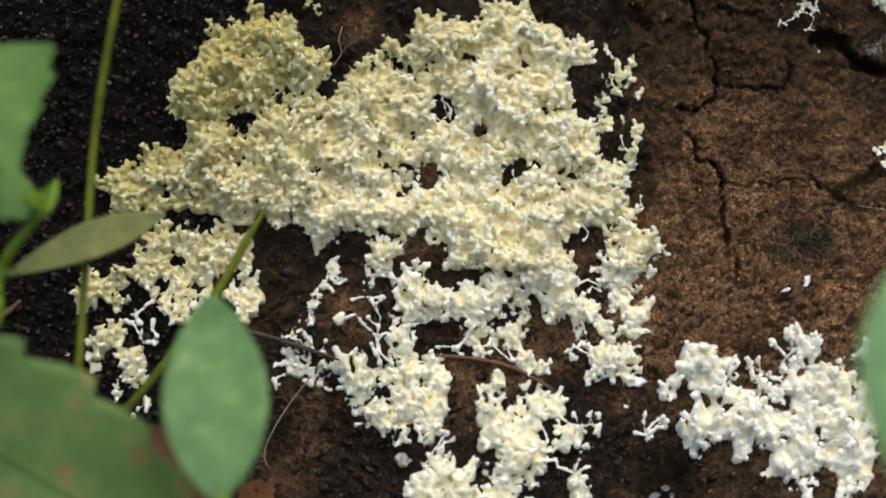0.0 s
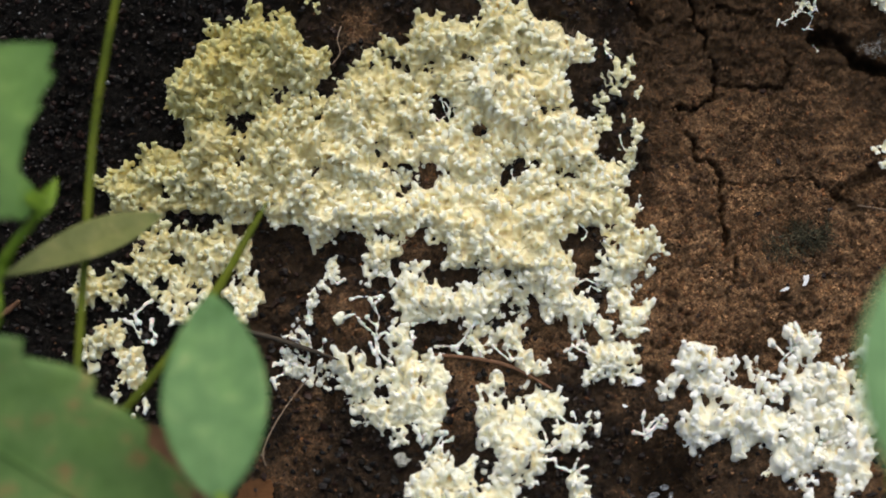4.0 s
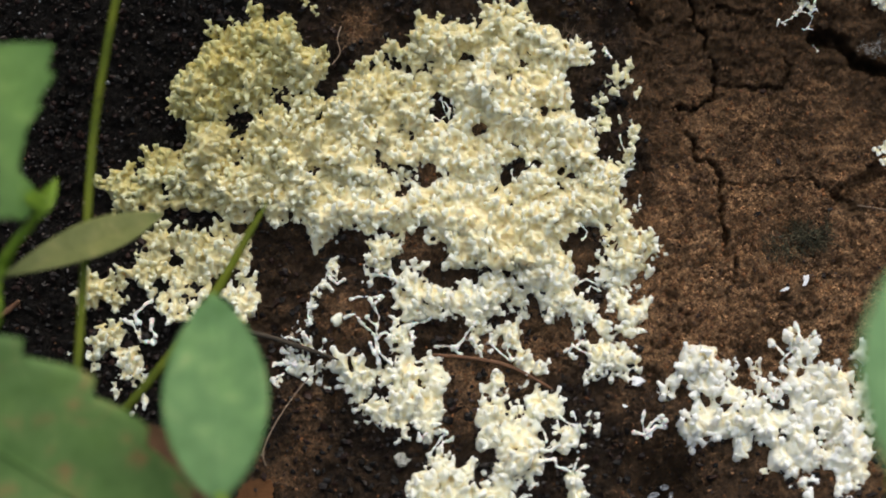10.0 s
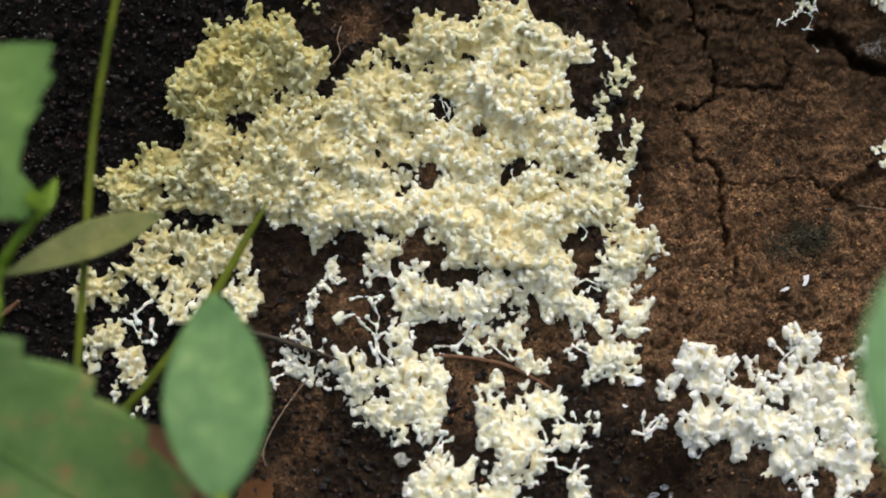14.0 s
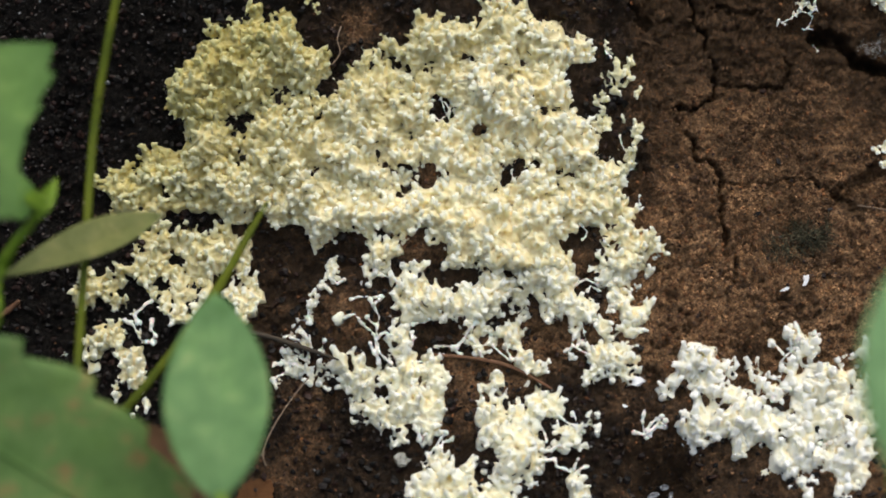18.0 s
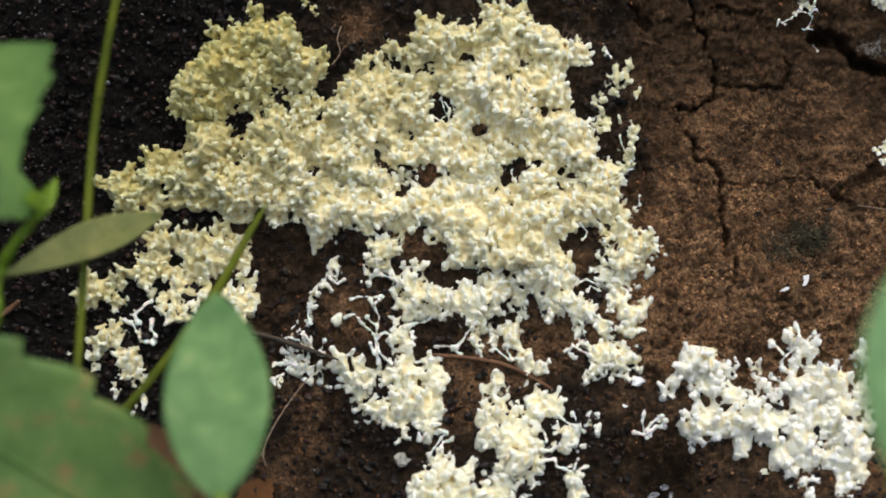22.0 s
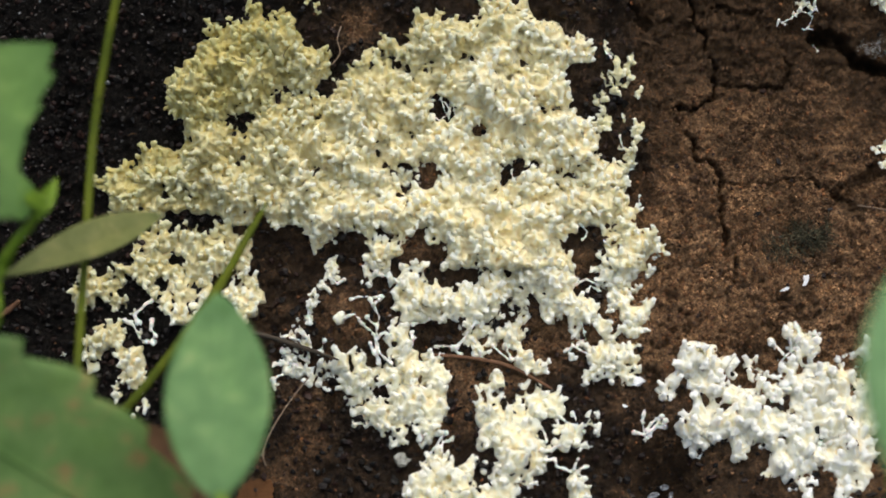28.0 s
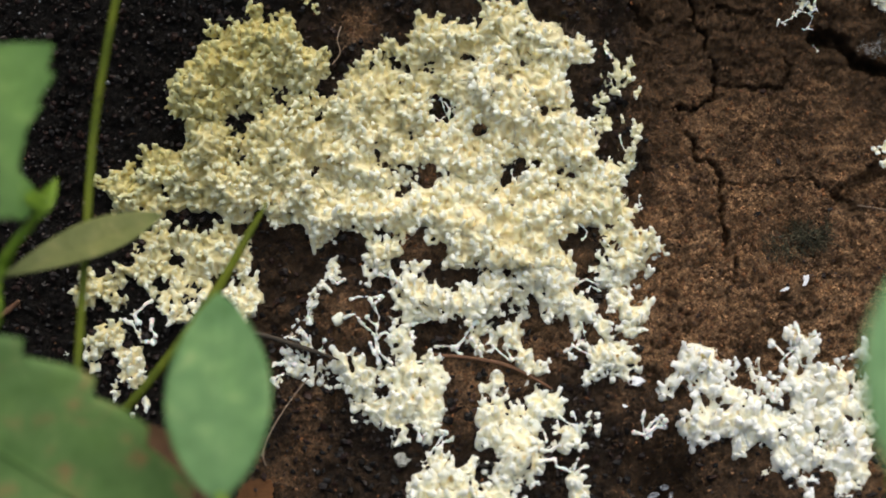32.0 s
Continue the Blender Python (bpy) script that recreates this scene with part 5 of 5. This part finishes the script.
twig("twig", "thin dark dry twig across the wood lump", "twig", [(-0.0472, -0.0202), (-0.0398, -0.0221), (-0.0323, -0.0248), (-0.0249, -0.0276)], [0.0005, 0.0007, 0.0006, 0.0002], TWIG, 0.0032)
twig("twig", "thin red-brown dry twig below the slime mould", "twig", [(-0.0026, -0.0257), (0.0076, -0.0268), (0.0164, -0.0287), (0.0258, -0.0342)], [0.0004, 0.0005, 0.0005, 0.0003], BROWN_TWIG, 0.0020)
twig("twig", "brown broken twig on dark soil", "twig", [(-0.1091, -0.0180), (-0.1051, -0.0154), (-0.1017, -0.0128)], [0.0010, 0.0009, 0.0004], BROWN_TWIG, 0.0015)
twig("grass_fibre", "hair-thin pale dry grass fibre", "fibre", [(-0.0319, -0.0312), (-0.0362, -0.0372), (-0.0401, -0.0440), (-0.0423, -0.0499), (-0.0416, -0.0533)], [0.00015] * 5, HAIR, 0.003)
twig("grass_fibre", "hair-thin pale dry grass fibre on dark soil", "fibre", [(-0.0247, 0.0540), (-0.0255, 0.0507), (-0.0249, 0.0475), (-0.0269, 0.0448)], [0.00016] * 4, HAIR, 0.002)
twig("grass_fibre", "hair-thin pale dry grass fibre on rusty wood", "fibre", [(0.0999, 0.0104), (0.1047, 0.0098), (0.1087, 0.0089)], [0.00015] * 3, HAIR, 0.001)


# ---- flakes ----
def flake(label, x, s, w, h, mat, seed, name="flake", category="flake"):
    rnd = random.Random(seed)
    bm = bmesh.new()
    bmesh.ops.create_icosphere(bm, subdivisions=2, radius=1)
    for v in bm.verts:
        k = 1 + 0.55 * noise.noise(v.co * 1.7 + Vector((seed * 3.1, 0, 0))) + 0.55 * noise.noise(v.co * 4.1 + Vector((0, seed * 2.3, 0)))
        v.co = Vector((v.co.x * w * k, v.co.y * h * k, v.co.z * min(w, h) * 0.45 * k))
    me = bpy.data.meshes.new(name)
    bm.to_mesh(me)
    bm.free()
    me.materials.append(mat)
    ob = tagged(new(name, me), label, category)
    ob.matrix_basis = Matrix.Translation(place(x, s, 0.0004)) @ normal(s).to_track_quat("Z", "Y").to_matrix().to_4x4() @ Matrix.Rotation(rnd.uniform(-0.4, 0.4), 4, "Z")
    return ob


flake("small white flake on rusty wood", 0.0871, -0.0076, 0.0009, 0.0015, FLAKE, 1)
flake("tiny white flake on rusty wood", 0.0822, -0.0099, 0.0012, 0.0004, FLAKE, 2)
flake("pale bluish flake under the slime mould", 0.0464, -0.0325, 0.0017, 0.0012, FLAKE, 3)


flake("clear jelly droplet on dark soil", -0.0099, -0.0509, 0.0018, 0.0017, JELLY, 4, "droplet", "droplet")
flake("wet glistening scrap on dark soil", 0.0501, -0.0561, 0.0022, 0.0007, WET, 5, "scrap", "scrap")
flake("wet glistening scrap on dark soil", 0.0535, -0.0544, 0.0010, 0.0008, WET, 6, "scrap", "scrap")
flake("wet glistening scrap on dark soil", 0.0551, -0.0561, 0.0006, 0.0009, WET, 7, "scrap", "scrap")
flake("tiny pale scrap on dark soil", 0.0431, -0.0385, 0.0006, 0.0004, FLAKE, 8, "scrap", "scrap")


def tuft(name, label, x, s, wide, high, count, length, radius, mat, seed):
    """A tangle of hairs lying on the bank."""
    rnd = random.Random(seed)
    base = place(x, s)
    verts, faces = [], []
    for _ in range(count):
        a, hx, hs = rnd.uniform(0, 6.28), x + rnd.gauss(0, wide * 0.4), s + rnd.gauss(0, high * 0.4)
        bend = rnd.uniform(-1.5, 1.5)
        ring = []
        for k in range(5):
            p = place(hx, hs, 0.0002 + rnd.random() * 0.0012) - base
            ring.append(p)
            hx += math.cos(a + bend * k / 4) * length / 4
            hs += math.sin(a + bend * k / 4) * length / 4
        o = len(verts)
        for p in ring:
            verts += [p + Vector((radius, 0, 0)), p + Vector((-0.5 * radius, 0.3 * radius, 0.8 * radius)), p + Vector((-0.5 * radius, -0.3 * radius, -0.8 * radius))]
        for k in range(4):
            for j in range(3):
                faces.append((o + k * 3 + j, o + k * 3 + (j + 1) % 3, o + k * 3 + 3 + (j + 1) % 3, o + k * 3 + 3 + j))
    ob = tagged(new(name, mesh_from(name, verts, faces, mat)), label, "tuft")
    ob.location = base
    return ob


tuft("fibre_tuft", "dark grey-green tangle of fine fibres in a hollow", 0.0885, 0.0030, 0.005, 0.0028, 130, 0.004, 0.00010, TUFT, 31)
tuft("fibre_tuft", "dark olive tangle of fine fibres below a ridge of wood", 0.0825, 0.0002, 0.006, 0.0026, 60, 0.004, 0.00008, TUFT, 36)
tuft("mould_hairs", "fine pale mould hairs on rusty wood", 0.1047, 0.0489, 0.005, 0.003, 70, 0.0012, 0.00003, THREAD, 32)
tuft("mould_hairs", "fine pale mould hairs beside the slime mould", 0.0501, 0.0345, 0.004, 0.009, 16, 0.003, 0.00003, HAIR, 33)
tuft("mould_hairs", "fine pale mould hairs beside the slime mould", 0.0323, 0.0509, 0.007, 0.004, 26, 0.004, 0.00005, HAIR, 34)
tuft("root_hairs", "tangle of fine brown root hairs on dark soil", -0.0211, 0.0537, 0.006, 0.005, 24, 0.006, 0.00005, FIBRE, 35)


# ---- loose grains and fibres on the bank ----
def icosa():
    bm = bmesh.new()
    bmesh.ops.create_icosphere(bm, subdivisions=1, radius=1)
    v = np.array([p.co[:] for p in bm.verts])
    f = np.array([[q.index for q in p.verts] for p in bm.faces])
    bm.free()
    return v, f


def bank_points(x, s, lift):
    y = np.interp(s, PS, PY)
    k = np.sqrt(1 + (1 + 9 * y) ** 2)
    h = relief(x, s) + lift
    return np.stack([x, y - h * (1 + 9 * y) / k, y + 4.5 * y * y + h / k], -1)


def grains(name, label, count, sizes, mat, chance, seed):
    rnd = np.random.RandomState(seed)
    x, s = rnd.uniform(-0.118, 0.118, count), rnd.uniform(-0.068, 0.068, count)
    ok = rnd.rand(count) < chance(x, s)
    x, s = x[ok], s[ok]
    r = sizes[0] + (sizes[1] - sizes[0]) * rnd.rand(len(x)) ** 2.2
    v, f = icosa()
    c = bank_points(x, s, r * 0.25)
    V = v[None] * (1 + rnd.uniform(-0.35, 0.35, (len(x), len(v), 1))) * (r[:, None, None] * rnd.uniform(0.4, 1.35, (len(x), 1, 3)))
    ang = rnd.uniform(0, 6.28, len(x))
    cs, sn = np.cos(ang)[:, None], np.sin(ang)[:, None]
    V = np.stack([V[..., 0] * cs - V[..., 2] * sn, V[..., 1], V[..., 0] * sn + V[..., 2] * cs], -1) + c[:, None]
    F = f[None] + (np.arange(len(x)) * len(v))[:, None, None]
    me = mesh_from(name, V.reshape(-1, 3).tolist(), F.reshape(-1, 3).tolist(), mat, False)
    return tagged(new(name, me), label, "soil", "", "stuff")


grains("soil_crumbs", "dark damp soil crumbs", 18000, (0.00018, 0.00110), CRUMB, lambda x, s: np.clip(0.95 - 1.0 * wood_share(x, s), 0.015, 1), 21)
# fewer pale grains at lower left, to imitate the leaves' shadow
grains("soil_grit", "pale glistening grit in dark soil", 7000, (0.00010, 0.00060), GRIT, lambda x, s: np.maximum(np.clip(1.0 - 3.0 * wood_share(x, s), 0.02, 1), 0.22 * (s < -0.030) * (x < 0.062)) * np.clip(fbm(x, s, 0.012, 28, 3) * 2.2 - 0.6, 0.1, 1) * np.where((x < -0.05) & (s < 0.0), 0.25, 1.0), 24)
grains("wood_crumbs", "rusty crumbs of rotten wood", 80000, (0.00008, 0.00046), WOOD_CRUMB, lambda x, s: (0.02 + 0.66 * wood_share(x, s)) * (1 - 1.05 * stain_shade_share(x, s)), 22)


def fibres(name, label, count, mat, chance, seed):
    rnd = np.random.RandomState(seed)
    x, s = rnd.uniform(-0.112, 0.112, count), rnd.uniform(-0.066, 0.066, count)
    ok = rnd.rand(count) < chance(x, s)
    x, s = x[ok], s[ok]
    n = len(x)
    verts, faces = [], []
    ang, length = rnd.uniform(0, 6.28, n), rnd.uniform(0.0006, 0.0024, n)
    bend, r = rnd.uniform(-1.3, 1.3, n), rnd.uniform(0.00004, 0.00010, n)
    rings = []
    px, ps = x.copy(), s.copy()
    for k in range(5):
        a = ang + bend * k / 4
        rings.append(bank_points(px, ps, 0.0001 + 0.0006 * math.sin(math.pi * k / 4) * rnd.rand(n)))
        px, ps = px + np.cos(a) * length / 4, ps + np.sin(a) * length / 4
    R = np.stack(rings, 1)
    off = np.array([(1, 0, 0), (-0.5, 0.3, 0.8), (-0.5, -0.3, -0.8)])
    V = (R[:, :, None, :] + off[None, None] * r[:, None, None, None]).reshape(-1, 3)
    base = np.arange(n)[:, None] * 15
    one = np.array([[k * 3 + j, k * 3 + (j + 1) % 3, k * 3 + 3 + (j + 1) % 3, k * 3 + 3 + j] for k in range(4) for j in range(3)])
    F = (base[:, :, None] + one[None]).reshape(-1, 4)
    me = mesh_from(name, V.tolist(), F.tolist(), mat)
    return tagged(new(name, me), label, "fibres", "", "stuff")


fibres("wood_fibres", "short curled fibres of rotten wood", 56000, FIBRE, lambda x, s: (0.004 + 0.9 * np.clip(wood_share(x, s) - 0.3, 0, 1)) * (1 - 0.95 * stain_shade_share(x, s)) ** 1.5, 23)


# ---- movement ----
def motions():
    """The mould swells outwards and shrinks back every 13 s; two leaves lean over."""
    times = [0.0, 2.5, 5.7, 9.0, 12.2, 15.5, 18.7, 22.0, 25.2, 28.5, 30.3, 32.0]
    C = np.array([(x, s) for _, _, x, s, _, _ in MOVERS])
    for ob, rest, x, s, phase, own in MOVERS:
        away = np.hypot(C[:, 0] - x, C[:, 1] - s)
        out = np.array((x, s)) - C[away < 0.015].mean(0)
        out = out / max(0.004, float(np.hypot(*out))) * 0.00042 * (1.0 + 0.5 * math.sin(3 * own))
        late = 0.9 * math.sin(own) + 0.5 * math.sin(phase)
        rows = []
        for t in times:
            a = 2 * math.pi * (t - 2.5 - late) / 13.0
            b = 2 * math.pi * t / 8.7 + own
            swell = math.cos(a)
            push = Vector((out[0] * swell + 0.00008 * math.sin(b), 0, 0)) + normal(s) * 0.00018 * swell
            push += normal(s).cross(Vector((1, 0, 0))) * float(out[1] * swell)
            turn = pose(0, 0, 0, 3.5 * math.sin(a + own), 3.5 * math.cos(a + 2 * own), 2.0 * math.sin(b))
            rows.append((t, Matrix.Translation(push) @ rest @ turn))
        walk(ob, rows)
    for leaf, lean in ((FRONT_LEAF, 2.1), (SIDE_LEAF, 1.9)):
        rest = leaf.matrix_basis.copy()
        walk(leaf, [(t, rest @ pose(0, 0, 0, 0, 0, lean * (10.0 - t) / 32.0)) for t in (0.0, 5.0, 10.0, 16.0, 22.0, 27.0, 32.0)])


motions()
